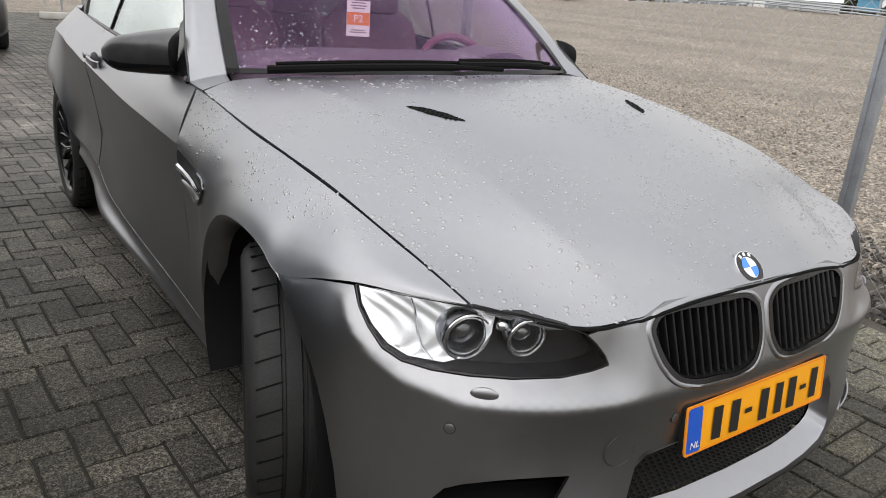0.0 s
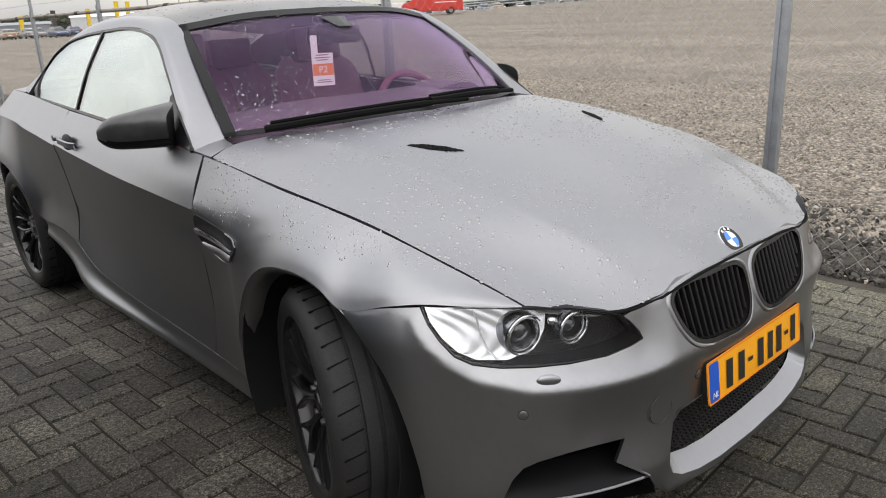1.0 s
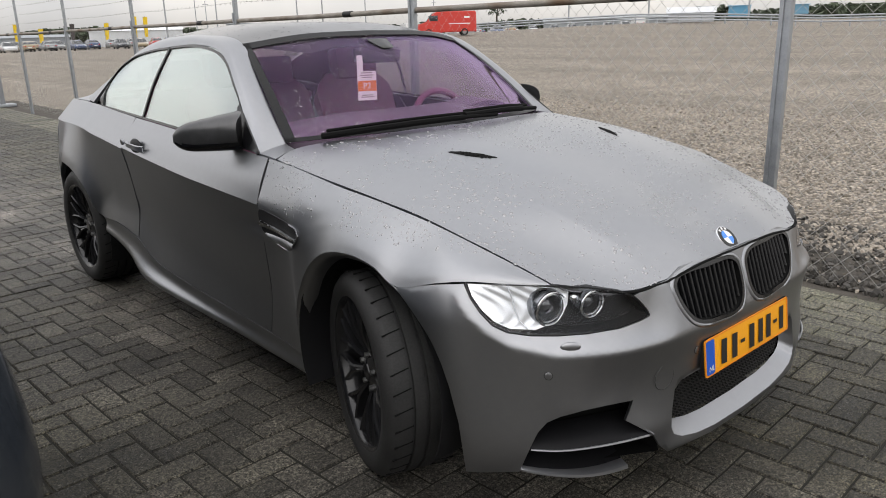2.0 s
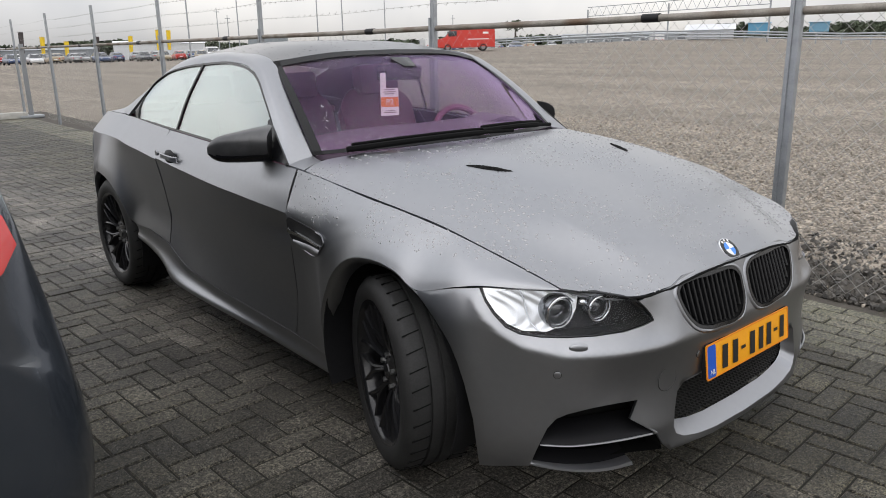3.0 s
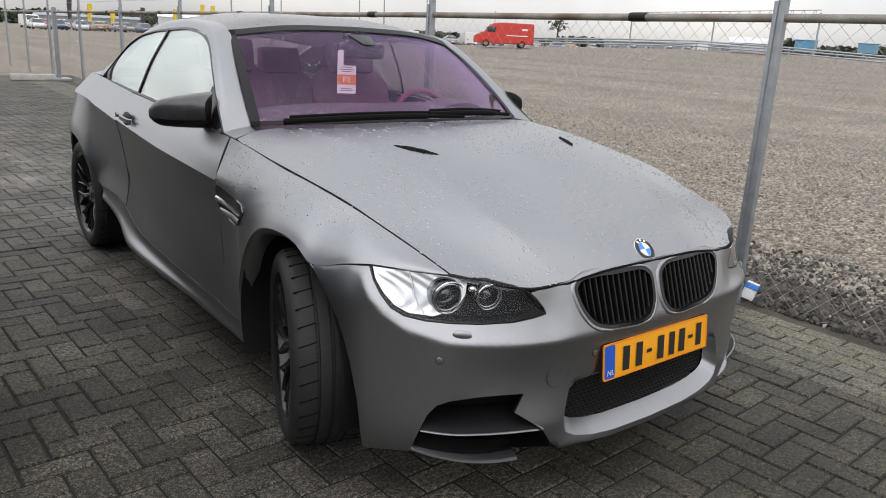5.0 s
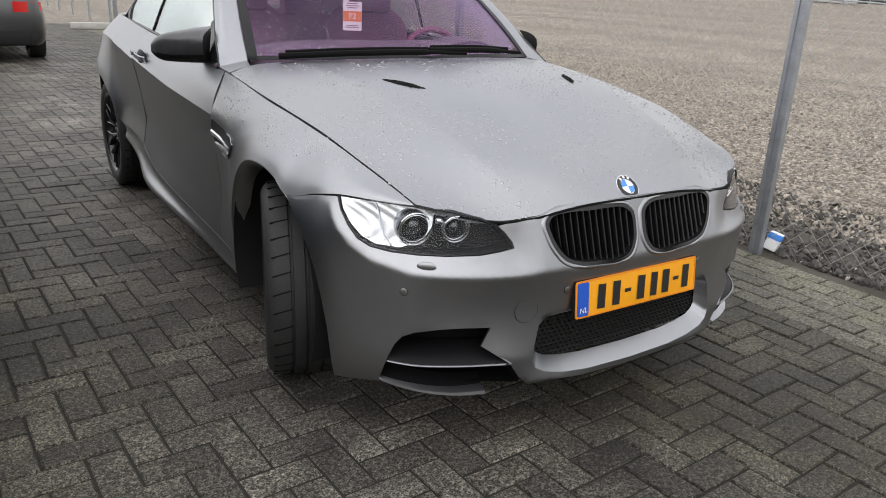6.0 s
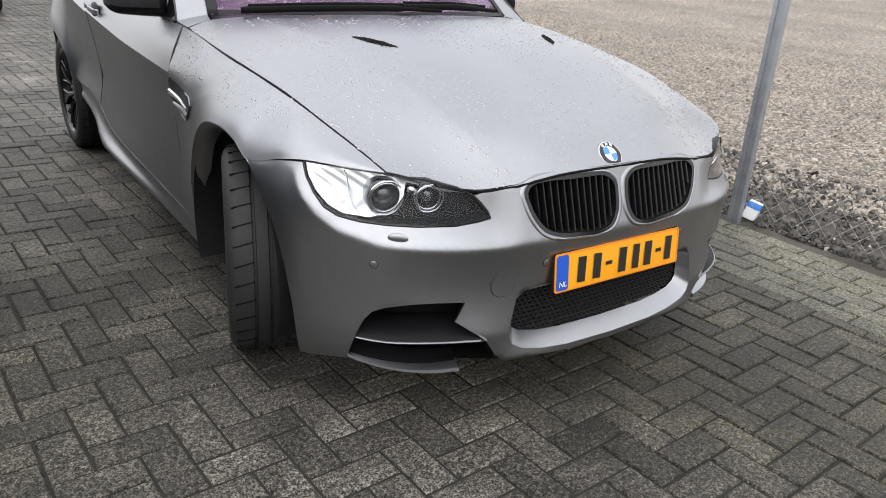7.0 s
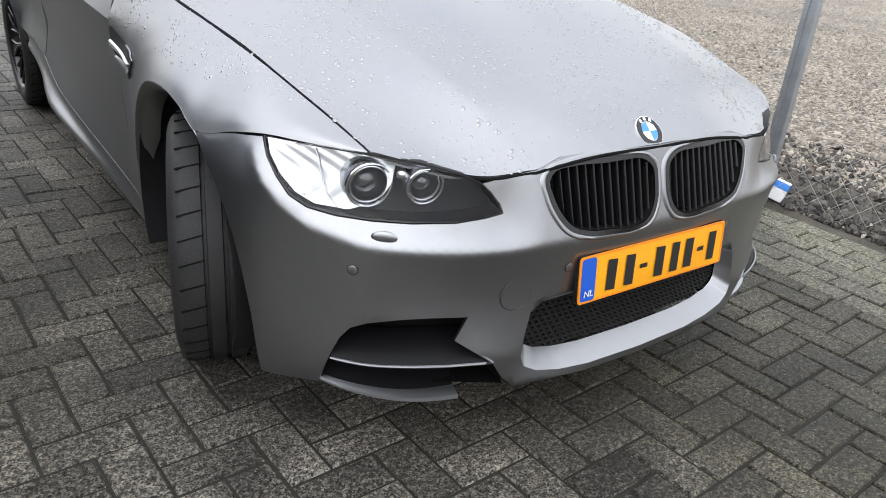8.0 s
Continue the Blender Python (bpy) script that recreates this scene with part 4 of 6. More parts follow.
# ---- fender gills ----
def gill_at(sgn, y, z, o):
    return (sgn * (on_fender(y, z) + o), y, z)


for sgn in (-1, 1):
    bm = bmesh.new()
    gl = smooth_loop([(.590, .768), (.51, .769), (.445, .763), (.369, .755), (.325, .745), (.316, .728), (.337, .699), (.372, .670), (.405, .659), (.46, .660), (.53, .677), (.588, .70)], 4)
    patch(bm, gl, [], lambda y, z: gill_at(sgn, y, z, .0035), .014, .004, np.array((0, .5, .7)))
    gill = part("side_gill", bm, PLASTIC, car, "black side vent with a bright bar")
    bm = bmesh.new()
    g = np.array([[gill_at(sgn, y, .721 - .012 * t + dz * (1 - .55 * t), o) for t, y in zip(np.linspace(0, 1, 9), np.linspace(.585, .328, 9))]
                  for dz, o in ((.013, .006), (.009, .013), (-.004, .013), (-.011, .006))])
    shell(bm, g, .003, np.array((0, .45, .7)))
    part("gill_bar", bm, CHROME, gill, "bright metal bar")
    bm = bmesh.new()
    g = np.array([[gill_at(sgn, y, z0 + (z1 - z0) * k, o) for y, z0, z1 in zip(np.linspace(.56, .345, 9), np.linspace(.692, .694, 9), (.680, .676, .671, .667, .663, .661, .662, .668, .678))]
                  for k, o in ((0, .004), (.25, .009), (.7, .011), (1, .006))])
    shell(bm, g, .003, np.array((0, .45, .7)))
    part("gill_scoop", bm, PAINT, gill)
    # the gill's rim
    bm = bmesh.new()
    tube(bm, [gill_at(sgn, *q, .003) for q in gl[16:36]], .003, 6)
    part("gill_rim", bm, PAINT, gill)

# ---- mirrors ----
for sgn in (-1, 1):
    base = np.array((sgn * .93, .86, 1.02))
    bm = bmesh.new()
    secs = []
    for t in np.linspace(0, 1, 14):
        # from the inner end to the outer tip
        w = .842 + .14 * t
        yc = .85 + .14 * t + .02 * t * t
        hh = (.066 - .020 * t) * math.sqrt(max(.12, 1 - max(0, (t - .7) / .31) ** 2))
        zc = 1.015 - .020 * t
        dd = .075 * math.sqrt(max(.02, 1 - max(0, (t - .5) / .51) ** 2)) * (1 - .2 * t)
        ring = []
        for a in np.linspace(0, 2 * math.pi, 25)[:-1]:
            ca, sa = math.cos(a), math.sin(a)
            yy = yc + dd * (abs(ca) ** .7 * (1 if ca > 0 else -1) * (.35 if ca > 0 else 1.0))
            ring.append((sgn * (w - .055 * (1 - t) ** 3 * sa * sa), yy, zc + hh * abs(sa) ** .65 * (1 if sa > 0 else -1) + (.012 * (1 - t) if sa > 0 else 0)))
        secs.append(ring)
    vs = [[bm.verts.new(p) for p in r] for r in secs]
    for a, b in zip(vs, vs[1:]):
        for i in range(24):
            bm.faces.new((a[i], a[(i + 1) % 24], b[(i + 1) % 24], b[i]))
    bm.faces.new(vs[0])
    bm.faces.new(vs[-1])
    bmesh.ops.recalc_face_normals(bm, faces=bm.faces)
    # upper faces get grey metal for the wet cap's sky sheen; undersides stay black
    for f in bm.faces:
        f.material_index = int(f.normal.z < -.12)
    mirror_ob = part("door_mirror", bm, (MIRROR_CAP, GLOSS_BLACK), car, "black door mirror with raindrops")
    bm = bmesh.new()
    tube(bm, [(sgn * .80, .85, .975), (sgn * .83, .86, .982), (sgn * .875, .875, .995)], [.022, .02, .018], 12)
    bmesh.ops.recalc_face_normals(bm, faces=bm.faces)
    part("mirror_arm", bm, GLOSS_BLACK, mirror_ob)
    # black sail at the foot of the pillar
    bm = bmesh.new()
    tri = np.array([[(.816, .665, .956), (.790, .785, 1.043), (.760, .885, 1.115)], [(.818, .72, .958), (.800, .80, 1.02), (.764, .887, 1.110)], [(.813, .86, .962), (.800, .875, 1.02), (.768, .89, 1.105)]])
    shell(bm, loft(right(tri) * (-1 if sgn > 0 else 1, 1, 1), 10, 8), .008)
    part("mirror_sail", bm, GLOSS_BLACK, mirror_ob)

# ---- wheels ----
def wheel(name, x, y, turn, width, parent):
    R, r = .327, .243
    hw = width / 2
    bm = bmesh.new()
    lathe(bm, [(r + .004, hw - .004), (r - .008, hw - .008), (r - .016, hw - .02), (r - .02, hw - .05), (r - .03, 0), (r - .02, -hw + .02), (r + .004, -hw + .006),
               (r + .006, 0)], 64)
    hub = part(name, bm, RIM, parent, "black multi-spoke alloy wheel with a low-profile tyre")
    bm = bmesh.new()
    prof = [(r - .005, -hw + .012), (r + .01, -hw), (r + .045, -hw - .004), (R - .02, -hw + .004), (R - .004, -hw + .02), (R, -hw + .035),
            (R, -.052), (R - .008, -.050), (R - .008, -.043), (R, -.041), (R, -.004), (R - .008, -.002), (R - .008, .006), (R, .008),
            (R, .041), (R - .008, .043), (R - .008, .050), (R, .052),
            (R, hw - .035), (R - .004, hw - .02), (R - .02, hw - .004), (r + .045, hw + .004), (r + .01, hw), (r - .005, hw - .012)]
    lathe(bm, prof, 96)
    part("tyre", bm, RUBBER, hub, "worn low-profile tyre")
    bm = bmesh.new()
    for k in range(36):
        for s in (-1, 1):
            a = 2 * math.pi * (k + .25 * s) / 36
            mm = Matrix.Rotation(a, 4, "Z") @ pose(R - .001, 0, s * (hw - .045), 0, 0, 0) @ pose(0, 0, 0, 14 * s, 0, 0)
            box(bm, .004, .004, .058, mm)
    tagged(part("tread_pattern", bm, DARK, hub, smooth=False), "", "", "", "stuff")
    # ten spokes, each forked towards the rim
    for k in range(10):
        a = Matrix.Rotation(2 * math.pi * k / 10, 4, "Z")
        bm = bmesh.new()
        for s in (-1, 1):
            p = [(.045, s * .002, hw - .058), (.095, s * .004, hw - .038), (.135, s * .008, hw - .026), (.18, s * .024, hw - .019), (.230, s * .046, hw - .014)]
            g = np.array([[a @ (Vector(q) + Vector((0, o, d))) for q in p] for o, d in ((-.008, -.022), (-.005, -.002), (0, 0), (.005, -.002), (.008, -.022))])
            shell(bm, loft(g, 12, 6), .004, np.array((0, 0, -.3)))
        part("spoke", bm, RIM, hub)
    bm = bmesh.new()
    lathe(bm, [(.0005, hw - .035), (.028, hw - .036), (.03, hw - .04), (.07, hw - .05), (.075, hw - .09), (.0005, hw - .09)], 32, closed=False)
    part("hub_cap", bm, RIM, hub)
    for k in range(5):
        bm = bmesh.new()
        a = 2 * math.pi * k / 5
        cyl(bm, .009, .009, .02, pose(.056 * math.cos(a), .056 * math.sin(a), hw - .045), 6)
        part("wheel_bolt", bm, STEEL, hub)
    bm = bmesh.new()
    lathe(bm, [(.08, -.01), (.178, -.01), (.178, .018), (.08, .018)], 48)
    part("brake_disc", bm, STEEL, hub)
    bm = bmesh.new()
    for a in np.linspace(-.5, .5, 6):
        box(bm, .07, .045, .08, Matrix.Rotation(a + 2.6, 4, "Z") @ pose(.155, 0, .005), .01)
    part("brake_caliper", bm, PLASTIC, hub)
    # the wheel's z axis points outwards
    out = -1 if x < 0 else 1
    hub.matrix_basis = pose(x, y, R, 0, 0, turn) @ pose(0, 0, 0, 0, 90 * out, 0)
    return hub


wheel("front_wheel", -.772, 0, -19, .245, car)
wheel("front_wheel", .772, 0, -17, .245, car)
wheel("rear_wheel", -.742, 2.761, 0, .265, car)
wheel("rear_wheel", .742, 2.761, 0, .265, car)

# arch liners, floor pan and an added, unseen black core keep daylight out of the body
for sgn in (-1, 1):
    for yc, r in ((.0, .37), (2.761, .375)):
        bm = bmesh.new()
        prof = [[(sgn * w, yc + r * math.cos(a), .345 + (r + .01) * math.sin(a)) for a in np.linspace(-.45, math.pi + .45, 24)] for w in ((.885, .86, .55) if yc < 1 else (.84, .82, .55))]
        shell(bm, np.array(prof), .004, np.array((sgn * .5, yc, .345)))
        g2 = np.array([[(sgn * .552, yc + k * r * math.cos(a), .345 + k * r * math.sin(a)) for a in np.linspace(-.45, math.pi + .45, 24)] for k in (1.02, .02)])
        shell(bm, g2, .004)
        part("arch_liner", bm, PLASTIC, car)
bm = bmesh.new()
box(bm, 1.06, 4.2, .05, pose(0, 1.5, .19))
box(bm, 1.5, 1.75, .05, pose(0, 1.38, .20))
part("floor_pan", bm, PLASTIC, car)
# two black boxes added as light blockers, not modelled parts
bm = bmesh.new()
box(bm, 1.05, .95, .36, pose(0, -.12, .47), .02)
part("nose_core", bm, DARK, car)
bm = bmesh.new()
box(bm, 1.30, .5, .38, pose(0, .30, .68), .02)
part("cowl_core", bm, DARK, car)

# ---- ground: paving, edge strip, gravel field rising gently beyond the fence ----
def field_z(x, y):
    t = min(1, max(0, (y - 45) / 70))
    u = min(1, max(0, (y - 25) / 25))
    rise = .02 * max(0, min(x, 20) - 2.3) + .03 * max(0, min(x, 75) - 20) * (.32 + .55 * u * u * (3 - 2 * u))
    return rise * (1 - .85 * t * t * (3 - 2 * t)) + .002 * max(0, x - 75)


def sheet(bm, xs, ys, f, jitter=0.0):
    rnd = random.Random(5)
    vs = [[bm.verts.new((x, y, f(x, y) + rnd.uniform(-jitter, jitter))) for x in xs] for y in ys]
    for a, b in zip(vs, vs[1:]):
        for i in range(len(xs) - 1):
            bm.faces.new((a[i], a[i + 1], b[i + 1], b[i]))


def speckled(m, damp_and_falloff=False):
    """Pale grains and dark pores of worn concrete, a few millimetres across, dampness in blotches over several bricks,
    and optional painted falloff.
    """
    n, l = m.node_tree.nodes, m.node_tree.links
    p = n["Principled BSDF"]
    src = p.inputs["Base Color"].links[0].from_socket
    geo = n.new("ShaderNodeNewGeometry")
    out = src
    for sc, lo, hi, a, b in ((190.0, .36, .64, .1, 2.0), (70.0, .38, .62, .45, 1.55), (1.6, .36, .62, .6, 1.3)):
        t, r, v = n.new("ShaderNodeTexNoise"), n.new("ShaderNodeMapRange"), n.new("ShaderNodeVectorMath")
        t.inputs["Scale"].default_value, t.inputs["Detail"].default_value = sc, 2.0
        l.new(geo.outputs["Position"], t.inputs["Vector"])
        r.inputs["From Min"].default_value, r.inputs["From Max"].default_value = lo, hi
        r.inputs["To Min"].default_value, r.inputs["To Max"].default_value = a, b
        l.new(t.outputs["Fac"], r.inputs["Value"])
        v.operation = "SCALE"
        l.new(out, v.inputs[0])
        l.new(r.outputs[0], v.inputs["Scale"])
        out = v.outputs[0]
    if damp_and_falloff:
        # algae and dampness in broad patches; lens falloff is painted in away from x = -.75
        t, xyz, r, m2 = n.new("ShaderNodeTexNoise"), n.new("ShaderNodeSeparateXYZ"), n.new("ShaderNodeMapRange"), n.new("ShaderNodeMixRGB")
        t.inputs["Scale"].default_value, t.inputs["Detail"].default_value = .9, 4.0
        l.new(geo.outputs["Position"], t.inputs["Vector"])
        l.new(geo.outputs["Position"], xyz.inputs[0])
        add, mul = n.new("ShaderNodeMath"), n.new("ShaderNodeMath")
        mul.operation, mul.inputs[1].default_value = "MULTIPLY", 1.6
        l.new(t.outputs["Fac"], mul.inputs[0])
        off, far_from, less = n.new("ShaderNodeMath"), n.new("ShaderNodeMath"), n.new("ShaderNodeMath")
        off.inputs[1].default_value, far_from.operation, less.inputs[1].default_value = .75, "ABSOLUTE", -.75
        l.new(xyz.outputs["X"], off.inputs[0])
        l.new(off.outputs[0], far_from.inputs[0])
        l.new(far_from.outputs[0], less.inputs[0])
        l.new(less.outputs[0], add.inputs[0])
        l.new(mul.outputs[0], add.inputs[1])
        r.inputs["From Min"].default_value, r.inputs["From Max"].default_value = -.15, 1.1
        l.new(add.outputs[0], r.inputs["Value"])
        m2.blend_type, m2.inputs[2].default_value = "MULTIPLY", (.42, .41, .32, 1)
        l.new(r.outputs[0], m2.inputs[0])
        l.new(out, m2.inputs[1])
        out = m2.outputs[0]
    vor, pick, mix = n.new("ShaderNodeTexVoronoi"), n.new("ShaderNodeMapRange"), n.new("ShaderNodeMixRGB")
    vor.inputs["Scale"].default_value = 62.0
    l.new(geo.outputs["Position"], vor.inputs["Vector"])
    pick.inputs["From Min"].default_value, pick.inputs["From Max"].default_value = .10, .20
    pick.inputs["To Min"].default_value, pick.inputs["To Max"].default_value = .55, 0.0
    l.new(vor.outputs["Distance"], pick.inputs["Value"])
    l.new(pick.outputs[0], mix.inputs[0])
    l.new(out, mix.inputs[1])
    mix.inputs[2].default_value = (.26, .25, .23, 1)
    l.new(mix.outputs[0], p.inputs["Base Color"])


GRAVEL = mat("gravel", (.335, .29, .236), .9, vary=.3, scale=1.2, bump=1.0, bscale=45, detail=12)
SAND = mat("joint_sand", (.016, .015, .011), .95, vary=.3, scale=6, bump=.6, bscale=90)
PAVER = mat("concrete_paver", (.101, .093, .081), .5, spec=.25, vary=.62, scale=7, bump=1.0, bscale=330, per_piece=.36, detail=10, rough_vary=.12)
speckled(PAVER, True)
EDGE_PAVER = mat("mossy_paver", (.088, .082, .058), .62, vary=.35, scale=9, bump=.5, bscale=170, per_piece=.2, tint=(.07, .068, .04))
speckled(EDGE_PAVER)
SOIL = mat("dark_soil", (.06, .052, .042), .95, vary=.5, scale=12, bump=1.0, bscale=60)
STONE = mat("gravel_stone", (.31, .272, .225), .75, vary=.2, scale=60, per_piece=.5)
DARK_STONE = mat("dark_stone", (.07, .064, .056), .7, vary=.3, scale=60, per_piece=.6)

# single stones in the gravel: cells of several centimetres, each of its own shade, with relief
gn, gl_ = GRAVEL.node_tree.nodes, GRAVEL.node_tree.links
gp = gn["Principled BSDF"]
base_link = gp.inputs["Base Color"].links[0].from_socket
gtc = gn.new("ShaderNodeTexCoord")
vo = gn.new("ShaderNodeTexVoronoi")
vo.inputs["Scale"].default_value = 38.0
gl_.new(gtc.outputs["Object"], vo.inputs["Vector"])
bw = gn.new("ShaderNodeSeparateColor")
gl_.new(vo.outputs["Color"], bw.inputs[0])
cellr = gn.new("ShaderNodeMapRange")
cellr.inputs["To Min"].default_value, cellr.inputs["To Max"].default_value = .35, 1.7
gl_.new(bw.outputs[0], cellr.inputs["Value"])
# painted shade: each cell darkens towards its rim like gaps between stones
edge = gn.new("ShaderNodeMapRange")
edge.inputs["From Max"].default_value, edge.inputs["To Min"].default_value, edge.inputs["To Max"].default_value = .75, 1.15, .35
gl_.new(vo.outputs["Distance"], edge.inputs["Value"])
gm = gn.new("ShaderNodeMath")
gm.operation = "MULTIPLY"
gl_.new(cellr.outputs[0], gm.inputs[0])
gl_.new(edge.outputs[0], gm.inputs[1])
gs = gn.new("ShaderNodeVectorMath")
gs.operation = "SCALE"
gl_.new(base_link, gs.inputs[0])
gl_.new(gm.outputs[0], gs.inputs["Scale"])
# faint wheel tracks along the fence
tmap = gn.new("ShaderNodeMapping")
tmap.inputs["Scale"].default_value = (.55, .012, 1)
tmap.inputs["Rotation"].default_value = (0, 0, radians(22))
gl_.new(gtc.outputs["Object"], tmap.inputs["Vector"])
tno = gn.new("ShaderNodeTexNoise")
tno.inputs["Scale"].default_value, tno.inputs["Detail"].default_value = 1.0, 3.0
gl_.new(tmap.outputs[0], tno.inputs["Vector"])
tr2 = gn.new("ShaderNodeMapRange")
tr2.inputs["From Min"].default_value, tr2.inputs["From Max"].default_value = .35, .65
tr2.inputs["To Min"].default_value, tr2.inputs["To Max"].default_value = .86, 1.12
gl_.new(tno.outputs["Fac"], tr2.inputs["Value"])
gs2 = gn.new("ShaderNodeVectorMath")
gs2.operation = "SCALE"
gl_.new(gs.outputs[0], gs2.inputs[0])
gl_.new(tr2.outputs[0], gs2.inputs["Scale"])
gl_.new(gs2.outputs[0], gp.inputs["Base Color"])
gb = gn["Bump"]
gb.inputs["Distance"].default_value = .012
inv = gn.new("ShaderNodeMath")
inv.operation = "SUBTRACT"
inv.inputs[0].default_value = 1.0
gl_.new(vo.outputs["Distance"], inv.inputs[1])
gl_.new(inv.outputs[0], gb.inputs["Height"])

bm = bmesh.new()
xs = sorted({-400, -150, -60, -30, 1.9, 2.3, 4, 7, 11, 16, 20, 24, 35, 50, 75, 110, 160, 240, 400, 700, 1200, *np.arange(2.6, 12, .5)})
ys = sorted({-300, -100, -40, 0, 19, 19.5, 22, 25, 28, 31, 34, 37, 40, 43, 46, 50, 56, 62, 70, 80, 95, 110, 180, 300, 600, 1200, *np.arange(-8, 19, .8)})
sheet(bm, xs, ys, lambda x, y: field_z(x, y) - (.06 if x < 1.9 and y < 19.2 else 0.03), .0)
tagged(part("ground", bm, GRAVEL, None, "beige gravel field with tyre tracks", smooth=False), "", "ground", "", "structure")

bm = bmesh.new()
sheet(bm, np.linspace(-7.5, 1.84, 12), np.linspace(-6, 19.2, 12), lambda x, y: -.0058)
pavement = tagged(part("pavement", bm, SAND, None, "wet grey concrete block paving in herringbone bond", smooth=False), "", "paving", "", "structure")
bm = bmesh.new()
sheet(bm, np.linspace(1.84, 2.5, 12), np.linspace(-9, 19.2, 160), lambda x, y: -.012 + .03 * (x - 1.84), .012)
tagged(part("verge", bm, SOIL, None, "narrow strip of dark soil and moss under the fence"), "", "verge", "", "structure")

# ---- fence ----
GALV = mat("galvanised_steel", (.36, .38, .40), .45, .75, vary=.2, scale=14, bump=.1, bscale=80)
RUST = mat("weathered_rail", (.26, .24, .21), .6, .4, vary=.35, scale=9, tint=(.13, .085, .055))
WIRE = mat("fence_wire", (.42, .415, .40), .5, 0, vary=.2, scale=20)
fence = thing("wire_fence", "galvanised chain-link fence with a top rail and barbed wire", "fence")
FX, RAIL = 1.89, 1.528
post_y = [.03 + 2.98 * k for k in range(-2, 15)]
for y in post_y:
    bm = bmesh.new()
    box(bm, .006, .042, 2.22, pose(FX - .018, y - .012, 1.06), .002)
    box(bm, .036, .006, 2.22, pose(FX, y - .032, 1.06), .002)
    part("post", bm, GALV, fence, smooth=False)
    bm = bmesh.new()
    box(bm, .010, .022, 1.62, pose(FX - .026, y + .012, .80), .002)
    part("post_clamp", bm, GALV, fence, smooth=False)
for a, b in zip(post_y, post_y[1:]):
    bm = bmesh.new()
    tube(bm, [(FX + .012, a, RAIL), (FX + .012, (a + b) / 2, RAIL - .004), (FX + .012, b, RAIL)], .022, 12)
    part("top_rail", bm, RUST, fence)
    bm = bmesh.new()
    cyl(bm, .0265, .0265, .12, pose(FX + .012, a + .9, RAIL - .001, 90, 0, 0), 14)
    part("rail_sleeve", bm, PLASTIC, fence)
for z in (1.72, 1.88, 2.04):
    bm = bmesh.new()
    pts = []
    rnd = random.Random(int(z * 100))
    for a, b in zip(post_y, post_y[1:]):
        pts += [(FX - .02 + rnd.uniform(-.004, .004), a + (b - a) * t, z - .022 * math.sin(math.pi * t) + rnd.uniform(-.003, .003)) for t in np.linspace(0, 1, 13)[:-1]]
    tube(bm, pts, .0016, 5)
    y = post_y[0]
    while y < 14:
        y += .115
        for a in (0, 70):
            box(bm, .0016, .0016, .034, pose(FX - .02, y + a * .0001, z - .012, 40, a, 0))
    part("barbed_wire", bm, WIRE, fence, smooth=False)
bm = bmesh.new()
pitch, rw = .048, .00095
y, k = post_y[1] - 1.0, 0
verts, faces = [], []
while y < 16:
    n = 31
    rw = .0012 if y < 1.5 else .0006
    for j in range(n):
        z = .05 + j * pitch
        sgn = 1 if (j + k) % 2 else -1
        a = Vector((FX + .03 + .002 * sgn, y - sgn * pitch / 2, z))
        b = Vector((FX + .03 - .002 * sgn, y + sgn * pitch / 2, z + pitch))
        d = (b - a).normalized()
        u = Vector((1, 0, 0))
        w = d.cross(u)
        i0 = len(verts)
        for p in (a, b):
            verts += [p + rw * (math.cos(t) * u + math.sin(t) * w) for t in (0, 2.094, 4.189)]
        faces += [(i0, i0 + 1, i0 + 4, i0 + 3), (i0 + 1, i0 + 2, i0 + 5, i0 + 4), (i0 + 2, i0, i0 + 3, i0 + 5)]
    y += pitch
    k += 1
me = bpy.data.meshes.new("chain_link")
me.from_pydata(verts, [], faces)
me.materials.append(WIRE)
ob = tagged(new("chain_link", me), "thin diamond wire mesh", "", "", "stuff")
ob.parent = fence

# ---- paving bricks, last of the structure ----
BL, BW, BH = .2105, .10525, .06


def brick_mesh(l, w):
    me = bpy.data.meshes.new("paver")
    a, b, c = l / 2 - .0038, w / 2 - .0038, .0045
    v = [(-a, -b, -BH), (a, -b, -BH), (a, b, -BH), (-a, b, -BH), (-a, -b, -c), (a, -b, -c), (a, b, -c), (-a, b, -c),
         (-a + c, -b + c, 0), (a - c, -b + c, 0), (a - c, b - c, 0), (-a + c, b - c, 0)]
    f = [(8, 9, 10, 11)] + [(4 + i, 4 + (i + 1) % 4, 8 + (i + 1) % 4, 8 + i) for i in range(4)] + [(i, (i + 1) % 4, 4 + (i + 1) % 4, 4 + i) for i in range(4)]
    me.from_pydata(v, [], f)
    return me


paver_mesh, edge_mesh = brick_mesh(BL, BW), brick_mesh(BL, BW)
paver_mesh.materials.append(PAVER)
edge_mesh.materials.append(EDGE_PAVER)
rnd = random.Random(11)
TURN = Matrix.Rotation(radians(3.0), 2)
near_bricks, far_v, far_f, edge_v, edge_f = 0, [], [], [], []
pv = np.array([v.co for v in paver_mesh.vertices])
pf = [tuple(p.vertices) for p in paver_mesh.polygons]


